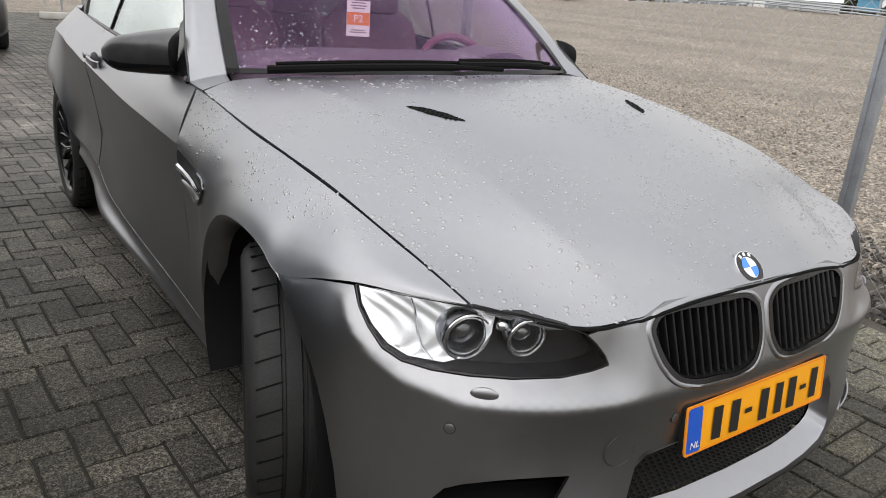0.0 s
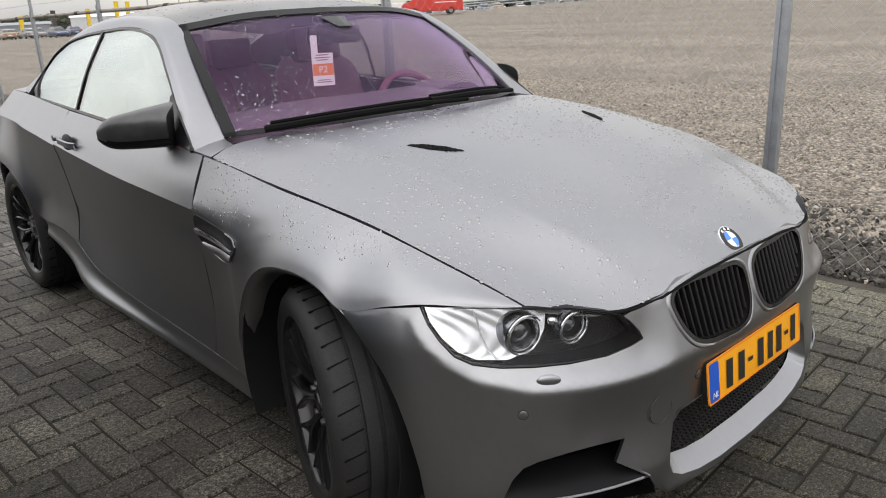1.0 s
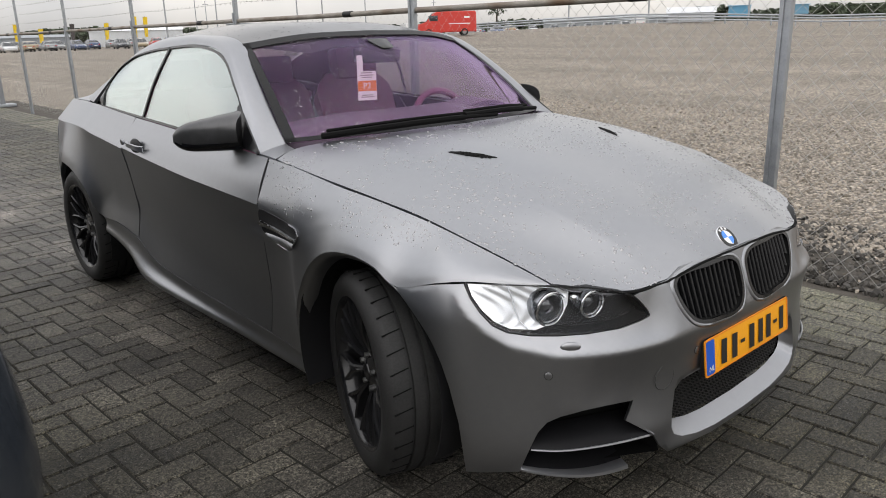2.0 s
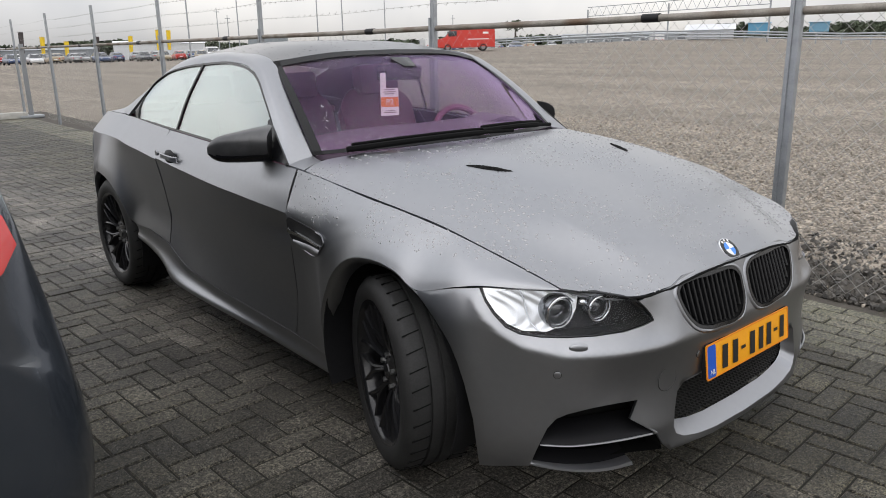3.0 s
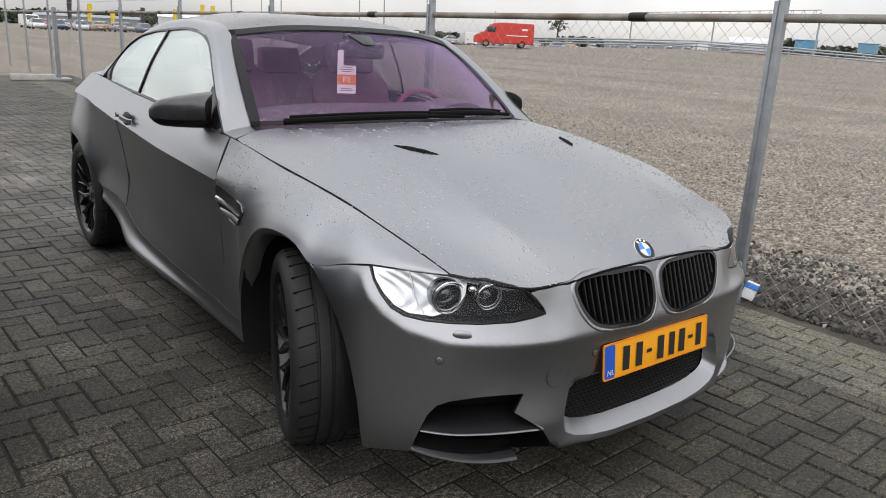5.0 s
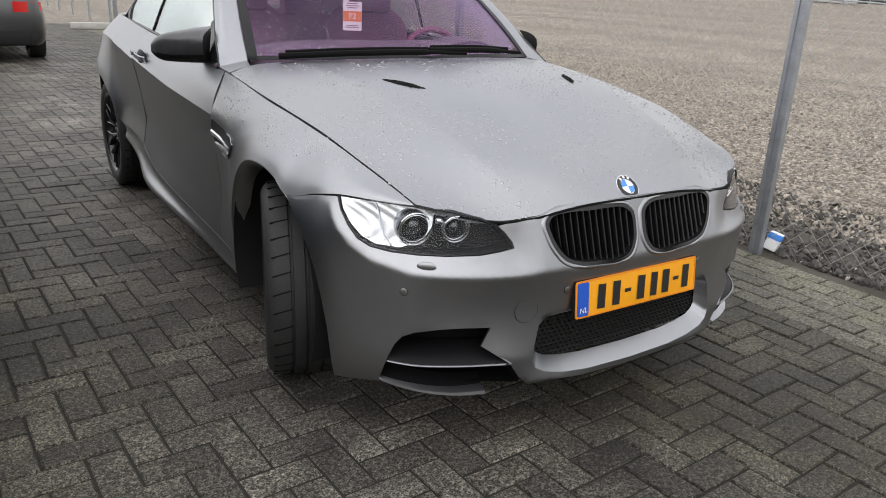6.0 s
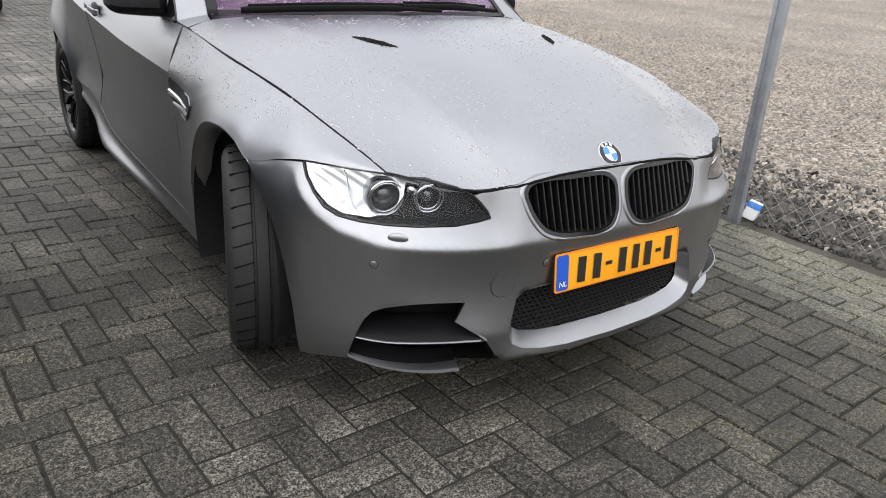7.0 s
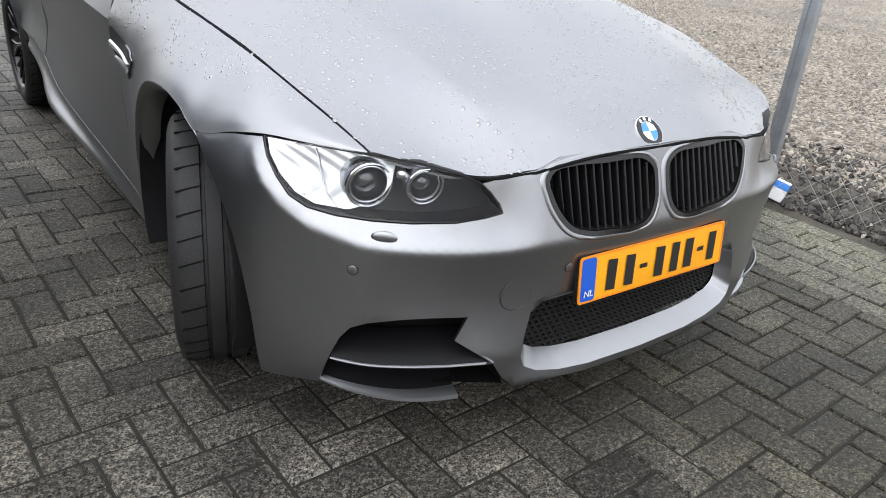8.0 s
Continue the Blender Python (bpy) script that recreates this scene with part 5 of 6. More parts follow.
def lay(x, y, rz, mesh, vs, fs, near):
    """One brick: an object of its own where the camera passes nearest, else joined."""
    m = pose(x, y, rnd.uniform(-.0022, .0022), rnd.uniform(-.5, .5), rnd.uniform(-.5, .5), rz + rnd.uniform(-.5, .5))
    if near:
        ob = new("paver", mesh)
        ob.parent, ob.matrix_basis = pavement, m
    else:
        i = len(vs)
        vs += [tuple(m @ Vector(q)) for q in pv]
        fs += [tuple(i + k for k in p) for p in pf]


N = 190
for i in range(-N, N):
    for j in range(-N, N):
        # herringbone on a grid of half-lengths: each diagonal carries one lying and one standing brick
        if (i - j) % 4 == 2:
            cells = ((i + 1.0, j + .5, 0),)
        elif (i - j) % 4 == 1:
            cells = ((i + .5, j + 1.0, 90),)
        else:
            continue
        for cx, cy, rz in cells:
            p = TURN @ Vector((cx * BW, cy * BW))
            x, y = p.x + .0395, p.y + .0505
            if not (-7.4 < x < 1.34 and -5.9 < y < 19.1):
                continue
            near = -1.75 < x < .75 and -1.45 < y < -.62 and near_bricks < 300
            near_bricks += near
            first_v = len(far_v)
            lay(x, y, rz + 3.0, paver_mesh, far_v, far_f, near)
            if x > 1.09:
                # bricks cut along the straight edge rows
                cut_v = far_v[first_v:]
                if min(v[0] for v in cut_v) > 1.19:
                    del far_v[first_v:]
                    del far_f[-len(pf):]
                else:
                    far_v[first_v:] = [(min(v[0], 1.2055), v[1], v[2]) for v in cut_v]
for c in range(6):
    x = 1.225 + BW * (c + .35)
    y = -5.9 + (c % 2) * BL / 2
    while y < 19:
        lay(x, y, 90, edge_mesh, edge_v, edge_f, False)
        y += BL
for nm, vs, fs, mt in (("pavers_joined", far_v, far_f, PAVER), ("edge_pavers", edge_v, edge_f, EDGE_PAVER)):
    me = bpy.data.meshes.new(nm)
    me.from_pydata(vs, [], fs)
    me.materials.append(mt)
    ob = tagged(new(nm, me), "", "", "", "stuff")
    ob.parent = pavement

# ---- wipers, interior and windscreen furniture of the coupe ----
for pts in ([(.62, .565, 1.0), (.35, .475, 1.018), (.05, .43, 1.024), (-.16, .435, 1.018)], [(.02, .44, 1.03), (-.25, .452, 1.03), (-.50, .52, 1.012)]):
    p = [(-x, y - .012, z + .004) for x, y, z in pts]
    bm = bmesh.new()
    line = spline(np.array(p), np.linspace(0, 1, 24))
    tube(bm, [tuple(q) for q in line], [.012 if i < 18 else .008 for i in range(24)], 8)
    wp = part("wiper", bm, DARK, car, "black wiper arm with its blade")
    bm = bmesh.new()
    tube(bm, [(q[0], q[1] + .028, q[2] + .012) for q in line[1:-2]], .007, 6)
    part("wiper_blade", bm, DARK, wp)
bm = bmesh.new()
g = loft(right([[(0, .44, .975), (0, .62, 1.025), (0, .86, 1.04)], [(.36, .50, .975), (.36, .66, 1.03), (.36, .87, 1.04)], [(.68, .68, .955), (.68, .76, 1.0), (.68, .92, 1.01)]]), 10, 8)
shell(bm, np.concatenate([g[::-1], (g * (-1, 1, 1))[1:]]), .02)
box(bm, 1.36, .18, .30, pose(0, .88, .84), .03)
part("dashboard", bm, DASH, car, "dark dashboard")
bm = bmesh.new()
g = loft(right([[(.10, .70, 1.0), (.14, .86, 1.0)], [(-.2 + .57, .66, 1.055), (.37, .84, 1.065)], [(.62, .76, .985), (.6, .86, .985)]]), 8, 12) * (-1, 1, 1)
shell(bm, g, .02)
part("instrument_hood", bm, DASH, car)
bm = bmesh.new()
ring = [(.37 + .185 * math.cos(a), .98 + .06 * math.sin(a), .91 + .17 * math.sin(a)) for a in np.linspace(0, 2 * math.pi, 41)]
tube(bm, ring, .016, 8)
sw_ob = part("steering_wheel", bm, LEATHER, car, "dark three-spoke steering wheel")
bm = bmesh.new()
for a in (0, math.pi, -math.pi / 2):
    tube(bm, [(.37, .985, .91), (.37 + .17 * math.cos(a), .98 + .055 * math.sin(a), .91 + .16 * math.sin(a))], .014, 6)
bmesh.ops.create_uvsphere(bm, u_segments=16, v_segments=8, radius=1, matrix=pose(.37, .985, .91) @ Matrix.Diagonal((.07, .04, .06, 1)))
part("wheel_spokes", bm, LEATHER, sw_ob)


def seat(x, y, z=.0):
    rows = []
    for t, yy, zz, hw in ((0, 0, .62, .24), (.3, .05, .78, .25), (.6, .11, .96, .25), (.85, .165, 1.10, .23), (1, .19, 1.155, .16)):
        rows.append([(x + hw * u, y + yy + .05 * (u * u), zz + z) for u in np.linspace(-1, 1, 7)])
    bm = bmesh.new()
    shell(bm, loft(np.array(rows), 16, 16), .11, np.array((x, y + 1.5, .9)))
    s = part("seat", bm, LEATHER, car, "dark leather seat back with headrest")
    bm = bmesh.new()
    box(bm, .27, .10, .17, pose(x, y + .21, 1.205 + z, -8), .035)
    part("headrest", bm, LEATHER, s)
    bm = bmesh.new()
    box(bm, .5, .52, .16, pose(x, y - .22, .54), .05)
    part("seat_cushion", bm, LEATHER, s)


for x, y in ((-.37, 1.50), (.37, 1.52)):
    seat(x, y)
for x in (-.3, .3):
    seat(x, 2.30, -.05)
bm = bmesh.new()
box(bm, 1.2, .5, .04, pose(0, 2.78, .99), .01)
part("parcel_shelf", bm, LEATHER, car)
bm = bmesh.new()
g = loft(right([[(0, 1.12, 1.355), (0, 1.6, 1.395), (0, 2.4, 1.32)], [(.53, 1.2, 1.31), (.53, 1.6, 1.34), (.52, 2.4, 1.255)]]), 10, 8)
shell(bm, np.concatenate([g[::-1], (g * (-1, 1, 1))[1:]]), .006)
part("headlining", bm, mat("headlining_cloth", (.25, .24, .25), .9, vary=.1, scale=30), car)
# mirror foot, inner mirror and hanging tag behind the screen
bm = bmesh.new()
g = np.array([[(x, y, z) for x in (a, (a + b) / 2, b)] for a, b, y, z in ((-.085, .0, 1.03, 1.338), (-.07, .03, .99, 1.318), (-.035, .055, .95, 1.298), (-.0, .065, .925, 1.283))])
shell(bm, g, .02, np.array((0, 1.3, 1.1)))
part("sensor_housing", bm, DARK, car, "black sensor housing at the top of the screen")
bm = bmesh.new()
box(bm, .235, .045, .075, pose(.03, 1.06, 1.265, 8, 0, -12), .022)
part("inner_mirror", bm, PLASTIC, car)
PAPER = mat("white_card", (.8, .79, .76), .6, vary=.05, scale=20)
ORANGE = mat("orange_print", (.75, .22, .05), .6)
tag = thing("price_tag", "white and orange paper tag hanging behind the windscreen", "tag")
tag.matrix_basis = pose(-.108, .955, 1.075, 0, 0, -24)
bm = bmesh.new()
box(bm, .085, .0012, .125, pose(0, 0, .0625))
part("tag_card", bm, PAPER, tag, smooth=False)
bm = bmesh.new()
box(bm, .026, .0012, .07, pose(-.028, 0, .158))
part("tag_strip", bm, PAPER, tag, smooth=False)
bm = bmesh.new()
box(bm, .083, .0006, .045, pose(0, -.0012, .062))
part("tag_band", bm, ORANGE, tag, smooth=False)
for k, (zz, w) in enumerate(((.118, .05), (.108, .06), (.099, .045), (.022, .05), (.014, .06))):
    bm = bmesh.new()
    box(bm, w, .0006, .004, pose(0, -.0014, zz))
    part("print_line", bm, mat("grey_print", (.25, .2, .2), .6), tag, smooth=False)


def letters(name, body, size, m, material, parent):
    cu = bpy.data.curves.new(name, "FONT")
    cu.body, cu.size, cu.align_x, cu.align_y, cu.extrude = body, size, "CENTER", "CENTER", .0003
    ob = new(name, cu)
    me = bpy.data.meshes.new_from_object(ob.evaluated_get(bpy.context.evaluated_depsgraph_get()))
    bpy.data.objects.remove(ob)
    me.materials.clear()
    me.materials.append(material)
    ob = new(name, me)
    ob.parent, ob.matrix_basis = parent, m
    return ob


letters("tag_print", "P2", .036, pose(0, -.0022, .062, 90), WHITE, tag)
letters("band_print", "NL", .024, pose(-.2345, -.8095, .408, 90, 0, 0), WHITE, plate)

# ---- raindrops ----
DROP = mat("raindrop", (.32, .32, .325), .22, .97)
DARK_DROP = mat("raindrop_on_black", (.06, .06, .06), .12, 0.0, 0.7)


def drops(name, pts, nrms, parent, material, seed, lo=.0016, hi=.0052):
    rnd = random.Random(seed)
    vs, fs = [], []
    for p, n in zip(pts, nrms):
        r = lo + (hi - lo) * rnd.random() ** 2.2
        n = Vector(n).normalized()
        a = n.orthogonal().normalized()
        b = n.cross(a)
        st = rnd.uniform(.8, 1.35)
        i = len(vs)
        p = Vector(p)
        for k in range(7):
            t = 2 * math.pi * k / 7
            vs.append(p + r * st * math.cos(t) * a + r * math.sin(t) * b)
        for k in range(7):
            t = 2 * math.pi * k / 7
            vs.append(p + n * r * .29 + .62 * r * (st * math.cos(t) * a + math.sin(t) * b))
        vs.append(p + n * r * .38)
        for k in range(7):
            j = (k + 1) % 7
            fs.append((i + k, i + j, i + 7 + j, i + 7 + k))
            fs.append((i + 7 + k, i + 7 + j, i + 14))
    me = bpy.data.meshes.new(name)
    me.from_pydata(vs, [], fs)
    me.polygons.foreach_set("use_smooth", [True] * len(me.polygons))
    me.materials.append(material)
    ob = tagged(new(name, me), "", "", "", "stuff")
    ob.parent = parent


def scatter(g, n, seed, keep=None):
    """Random places and normals over a grid of points, in loose clusters."""
    rnd = random.Random(seed)
    du, dv = np.gradient(g, axis=1), np.gradient(g, axis=0)
    nn = np.cross(du, dv)
    P, N = [], []
    while len(P) < n:
        v, u = rnd.uniform(0, g.shape[0] - 1.01), rnd.uniform(0, g.shape[1] - 1.01)
        j, i, b, a = int(v), int(u), v % 1, u % 1
        p = (g[j, i] * (1 - a) + g[j, i + 1] * a) * (1 - b) + (g[j + 1, i] * (1 - a) + g[j + 1, i + 1] * a) * b
        if noise.noise(Vector(p) * 5.0) < rnd.uniform(-.45, .35):
            continue
        if keep and not keep(p):
            continue
        q = nn[j, i]
        P.append(p)
        N.append(q if np.dot(p - CORE, q) > 0 else -q)
    return P, N


P, N = scatter(hood_grid, 3000, 3)
drops("rain_beading", P, N, hood, DROP, 3, .0016, .0062)
for side in (0, 1):
    g = fender_sheet
    P, N = scatter(g * (-1, 1, 1) if side else g, 480, 5 + side, lambda p: p[2] > .78 and p[1] > -.5)
    drops("rain_beading", P, N, car, DROP, 5, .0014, .0045)
g = loft(right([ROOF_C, ROOF_M, ROOF_E]), 30, 16)
P, N = scatter(np.concatenate([g[::-1], (g * (-1, 1, 1))[1:]]), 700, 9)
drops("rain_beading", P, N, car, DARK_DROP, 9, .0015, .004)
P, N = scatter(ws_grid, 1500, 12, lambda p: p[0] < .25)
N = [n if n[2] > 0 else -n for n in N]
drops("rain_beading", [p + np.array((0, -.002, .002)) for p in P], N, ws, mat("raindrop_on_glass", (.55, .52, .58), .05, 0.0, .8, coat=1.0), 12, .0009, .0030)

# ---- simple parked cars ----
TYRE_FAR = RUBBER
LAMP_RED = mat("tail_lamp_red", (.55, .012, .010), .12, coat=1.0)
LAMP_WHITE = mat("tail_lamp_clear", (.75, .74, .72), .15, coat=1.0)
CAR_GLASS = mat("far_car_glass", (.025, .03, .035), .06, 0.0, .9)


def parked_car(name, label, paint, L=4.5, W=1.78, H=1.45, belt=.92, van=False, group=""):
    """A closed car: nose towards +y, rear bumper at y = 0, standing at the origin."""
    ob = thing(name, label, "van" if van else "car", group)
    hw = W / 2
    st = []
    if van:
        prof = [(0, .32), (0, 1.0), (.03, 1.95), (.12, H + .02), (L * .5, H + .06), (L * .66, H), (L * .72, H - .12), (L * .835, 1.22), (L * .97, 1.0), (L, .86), (L, .36), (L * .9, .28)]
        bm = bmesh.new()
        fa = bm.faces.new([bm.verts.new((-hw, y, z)) for y, z in prof])
        ex = bmesh.ops.extrude_face_region(bm, geom=[fa])
        bmesh.ops.translate(bm, verts=[v for v in ex['geom'] if isinstance(v, bmesh.types.BMVert)], vec=(W, 0, 0))
        bmesh.ops.bevel(bm, geom=[e for e in bm.edges if abs(e.verts[0].co.x - e.verts[1].co.x) < .01], offset=.07, segments=3, affect='EDGES')
        bmesh.ops.recalc_face_normals(bm, faces=bm.faces)
        part('body', bm, paint, ob)
    else:
        st = [(0, .80, .48, .88), (.05, .89, .33, .98), (.25, .96, .25, 1.03), (L * .2, 1, .24, belt + .06), (L * .45, 1, .24, belt + .02), (L * .68, 1, .24, belt), (L * .8, .99, .24, belt - .06), (L * .95, .92, .27, .74), (L, .74, .42, .62)]
    if not van:
        rows = []
        for y, k, z0, z1 in st:
            w = hw * k
            zm = z0 + (z1 - z0) * .62
            rows.append([(-w * .86, y, z0), (-w * .97, y, z0 + .07), (-w, y, (z0 + zm) / 2), (-w * .99, y, zm), (-w * .91, y, z1 - .03), (-w * .8, y, z1), (0, y, z1 + .02),
                         (w * .8, y, z1), (w * .91, y, z1 - .03), (w * .99, y, zm), (w, y, (z0 + zm) / 2), (w * .97, y, z0 + .07), (w * .86, y, z0)])
        g = loft(np.array(rows), 48, 40)
        bm = bmesh.new()
        vs = [[bm.verts.new(p) for p in r] for r in g]
        for a, b in zip(vs, vs[1:]):
            for i in range(48):
                bm.faces.new((a[i], a[i + 1], b[i + 1], b[i]))
            bm.faces.new((a[-1], a[0], b[0], b[-1]))
        bm.faces.new(vs[0])
        bm.faces.new(vs[-1])
        bmesh.ops.recalc_face_normals(bm, faces=bm.faces)
        part("body", bm, paint, ob)
    if not van:
        cab = [(.42, .72, belt + .06, belt + .07), (L * .16, .74, belt, H - .22), (L * .30, .72, belt, H - .03), (L * .45, .71, belt, H), (L * .58, .70, belt, H - .05), (L * .74, .72, belt - .05, belt + .02)]
        rows = [[(-hw * .93, y, z0), (-hw * (k + .10), y, z0 + (z1 - z0) * .55), (-hw * k, y, z1 - .04), (0, y, z1), (hw * k, y, z1 - .04), (hw * (k + .10), y, z0 + (z1 - z0) * .55), (hw * .93, y, z0)]
                for y, k, z0, z1 in cab]
        g = loft(np.array(rows), 24, 24)
        bm = bmesh.new()
        shell(bm, g, .01, np.array((0, L * .45, .5)))
        part("glasshouse", bm, CAR_GLASS, ob)
        bm = bmesh.new()
        shell(bm, g[6:19, 7:18] + (0, 0, .012), .02, np.array((0, L * .45, .5)))
        part("roof", bm, paint, ob)
        for i in (3, 19):
            bm = bmesh.new()
            for j in (5, 12):
                shell(bm, g[j:j + 2, i:i + 4] * (1.008, 1, 1) + (0, 0, .006), .012, np.array((0, L * .45, .5)))
            part("pillar", bm, paint, ob)
    else:
        bm = bmesh.new()
        box(bm, W * .86, .04, .86, pose(0, L * .785, H - .46, 38), .01)
        part("windscreen", bm, CAR_GLASS, ob)
        for s in (-1, 1):
            bm = bmesh.new()
            box(bm, .03, .75, .46, pose(s * (hw - .005), L * .715, 1.5), .01)
            part("door_window", bm, CAR_GLASS, ob)
    for s in (-1, 1):
        for y in (L * .2, L * .80):
            bm = bmesh.new()
            lathe(bm, [(.19, -.10), (.29, -.11), (.315, -.08), (.315, .08), (.29, .11), (.19, .10)], 32, pose(s * (hw - .10), y, .315, 0, 90, 0))
            w = part("wheel", bm, TYRE_FAR, ob)
            bm = bmesh.new()
            lathe(bm, [(.0005, .085), (.06, .095), (.19, .08), (.2, .1)], 20, pose(s * (hw - .10), y, .315, 0, 90 * s, 0), closed=False)
            part("hubcap", bm, STEEL, w)
        bm = bmesh.new()
        z = .78 if not van else 1.0
        g = np.array([[(s * hw * k, y, zz) for k, y in ((.52, -.012), (.68, -.006), (.80, .02), (.905, .10), (.945, .24))] for zz in (z - .07, z, z + .07)])
        shell(bm, loft(g, 12, 4), .03, np.array((0, 1, .7)))
        part("tail_lamp", bm, LAMP_RED, ob)
        bm = bmesh.new()
        g = np.array([[(s * hw * k, y, zz) for k, y in ((.5, L - .03), (.7, L - .10), (.86, L - .26))] for zz in (.60, .67, .73)])
        shell(bm, loft(g, 8, 4), .02, np.array((0, L - 1, .6)))
        part("head_lamp", bm, LAMP_WHITE, ob)
        bm = bmesh.new()
        bmesh.ops.create_uvsphere(bm, u_segments=12, v_segments=8, radius=1, matrix=pose(s * (hw + .07), L * .66, belt + .08) @ Matrix.Diagonal((.09, .06, .06, 1)))
        part("wing_mirror", bm, paint, ob)
    bm = bmesh.new()
    box(bm, .52, .012, .11, pose(0, -.012, .62 if not van else .8), .003)
    part("number_plate", bm, WHITE, ob)
    bm = bmesh.new()
    box(bm, W * .7, .02, .16, pose(0, .0, .36), .01)
    part("bumper_insert", bm, PLASTIC, ob)
    return ob


def paint(name, c, rough=.3, metal=.4):
    return mat(name, c, rough, metal, vary=.04, scale=4, coat=.6)


# the silver-grey saloon further along the paving
saloon = parked_car("saloon_car", "silver-grey saloon with red tail lamps parked on the paving", paint("silver_grey", (.085, .087, .09), .32, .7), 4.85, 1.85, 1.47)
saloon.matrix_basis = pose(-1.25, 9.98, -.02, 0, 0, 2)

# the dark car alongside, of which the rear corner shows
neighbour = thing("dark_hatchback", "dark grey-blue car with a red tail lamp parked alongside", "car")
NB = paint("dark_slate_paint", (.035, .042, .052), .22, .3)
NX, NY = -2.645, -.36
ST = [(.0, .52, .55, .96), (.05, .72, .40, 1.06), (.14, .80, .30, 1.15), (.30, .835, .24, 1.17), (.60, .845, .22, 1.16), (1.1, .86, .22, 1.12), (2.4, .865, .22, 1.02), (3.4, .86, .22, .96), (4.0, .80, .25, .80), (4.25, .6, .4, .62)]
rows = []
for y, w, z0, z1 in ST:
    q = [(.80, z0), (.95, z0 + .06), (1.0, z0 + .22), (.995, z0 + .36), (.955, z0 + (z1 - z0) * .62), (.92, z0 + (z1 - z0) * .78), (.86, z1 - .03), (.74, z1)]
    rows.append([(NX - w * k, NY + y, z) for k, z in q] + [(NX, NY + y, z1 + .02)] + [(NX + w * k, NY + y, z) for k, z in reversed(q)])
g = loft(np.array(rows), 60, 60)
bm = bmesh.new()
vs = [[bm.verts.new(p) for p in r] for r in g]
for a, b in zip(vs, vs[1:]):
    for i in range(60):
        bm.faces.new((a[i], a[i + 1], b[i + 1], b[i]))
    bm.faces.new((a[-1], a[0], b[0], b[-1]))
bm.faces.new(vs[0])
bm.faces.new(vs[-1])
bmesh.ops.recalc_face_normals(bm, faces=bm.faces)
part("body", bm, NB, neighbour)
rows = [[(NX - .76 * k, NY + y, z0), (NX - .66 * k, NY + y, (z0 + z1) / 2), (NX - .55 * k, NY + y, z1 - .03), (NX, NY + y, z1), (NX + .55 * k, NY + y, z1 - .03), (NX + .66 * k, NY + y, (z0 + z1) / 2), (NX + .76 * k, NY + y, z0)]
        for y, k, z0, z1 in ((.16, .9, 1.08, 1.1), (.40, .98, 1.08, 1.34), (.7, 1, 1.08, 1.44), (1.6, 1.02, 1.06, 1.5), (2.4, 1.0, 1.0, 1.44), (3.2, 1.0, .96, 1.0))]
bm = bmesh.new()
gh = loft(np.array(rows), 24, 24)
shell(bm, gh, .01, np.array((NX, 1.2, .5)))
part("glasshouse", bm, CAR_GLASS, neighbour)
bm = bmesh.new()
shell(bm, gh[4:20, 6:19] + (0, 0, .012), .02, np.array((NX, 1.2, .5)))
part("roof", bm, NB, neighbour)
for s in (-1, 1):
    # the lamp follows the body's rear corner
    cols = [i for i in range(61) if s * (g[4, i, 0] - NX) > .3 and 1.0 < g[4, i, 2] < 1.135]
    lam = g[1:5, cols[0]:cols[-1] + 1]
    bm = bmesh.new()
    shell(bm, lam + (lam - np.array((NX, NY + .9, .85))) * .012, .008, np.array((NX, NY + .9, .85)))
    part("tail_lamp", bm, LAMP_RED, neighbour, "glossy red tail lamp")
    for y in (.85, 3.4):
        bm = bmesh.new()
        lathe(bm, [(.19, -.10), (.29, -.11), (.315, -.08), (.315, .08), (.29, .11), (.19, .10)], 40, pose(NX + s * .74, NY + y, .315, 0, 90, 0))
        w = part("wheel", bm, RUBBER, neighbour)
        bm = bmesh.new()
        lathe(bm, [(.0005, .085), (.06, .095), (.19, .08), (.2, .1)], 20, pose(NX + s * .74, NY + y, .315, 0, 90 * s, 0), closed=False)
        part("hubcap", bm, STEEL, w)
bm = bmesh.new()
box(bm, 1.2, .05, .2, pose(NX, NY + .02, .42), .02)
part("bumper_insert", bm, PLASTIC, neighbour)

# ---- beyond the fence: rows of cars, van, flags, masts, sheds, barrier, trees ----
def far(az, R, dz=0.0):
    a = radians(az)
    x, y = -2.2 + R * math.sin(a), -1.9 + R * math.cos(a)
    return Vector((x, y, field_z(x, y) - .03 + dz))


rnd = random.Random(21)
kinds = [parked_car("parked_car", "white parked car in a far row", paint("far_white", (.62, .63, .64), .3, 0), group="cars in the far rows"),
         parked_car("parked_car", "dark parked car in a far row", paint("far_dark", (.04, .045, .055), .3, .3), group="cars in the far rows"),
         parked_car("parked_car", "silver parked car in a far row", paint("far_silver", (.33, .34, .35), .3, .6), group="cars in the far rows"),
         parked_car("parked_car", "beige parked car in a far row", paint("far_beige", (.36, .29, .19), .35, .2), group="cars in the far rows"),
         parked_car("parked_car", "blue parked car in a far row", paint("far_blue", (.06, .09, .18), .3, .4), group="cars in the far rows"),
         parked_car("parked_car", "red parked car in a far row", paint("far_red", (.45, .03, .025), .3, .1), group="cars in the far rows"),
         parked_car("parked_van", "white parked van in a far row", paint("far_van_white", (.7, .7, .7), .35, 0), 5.2, 1.95, 2.0, van=True, group="vans in the far rows")]
spots = []
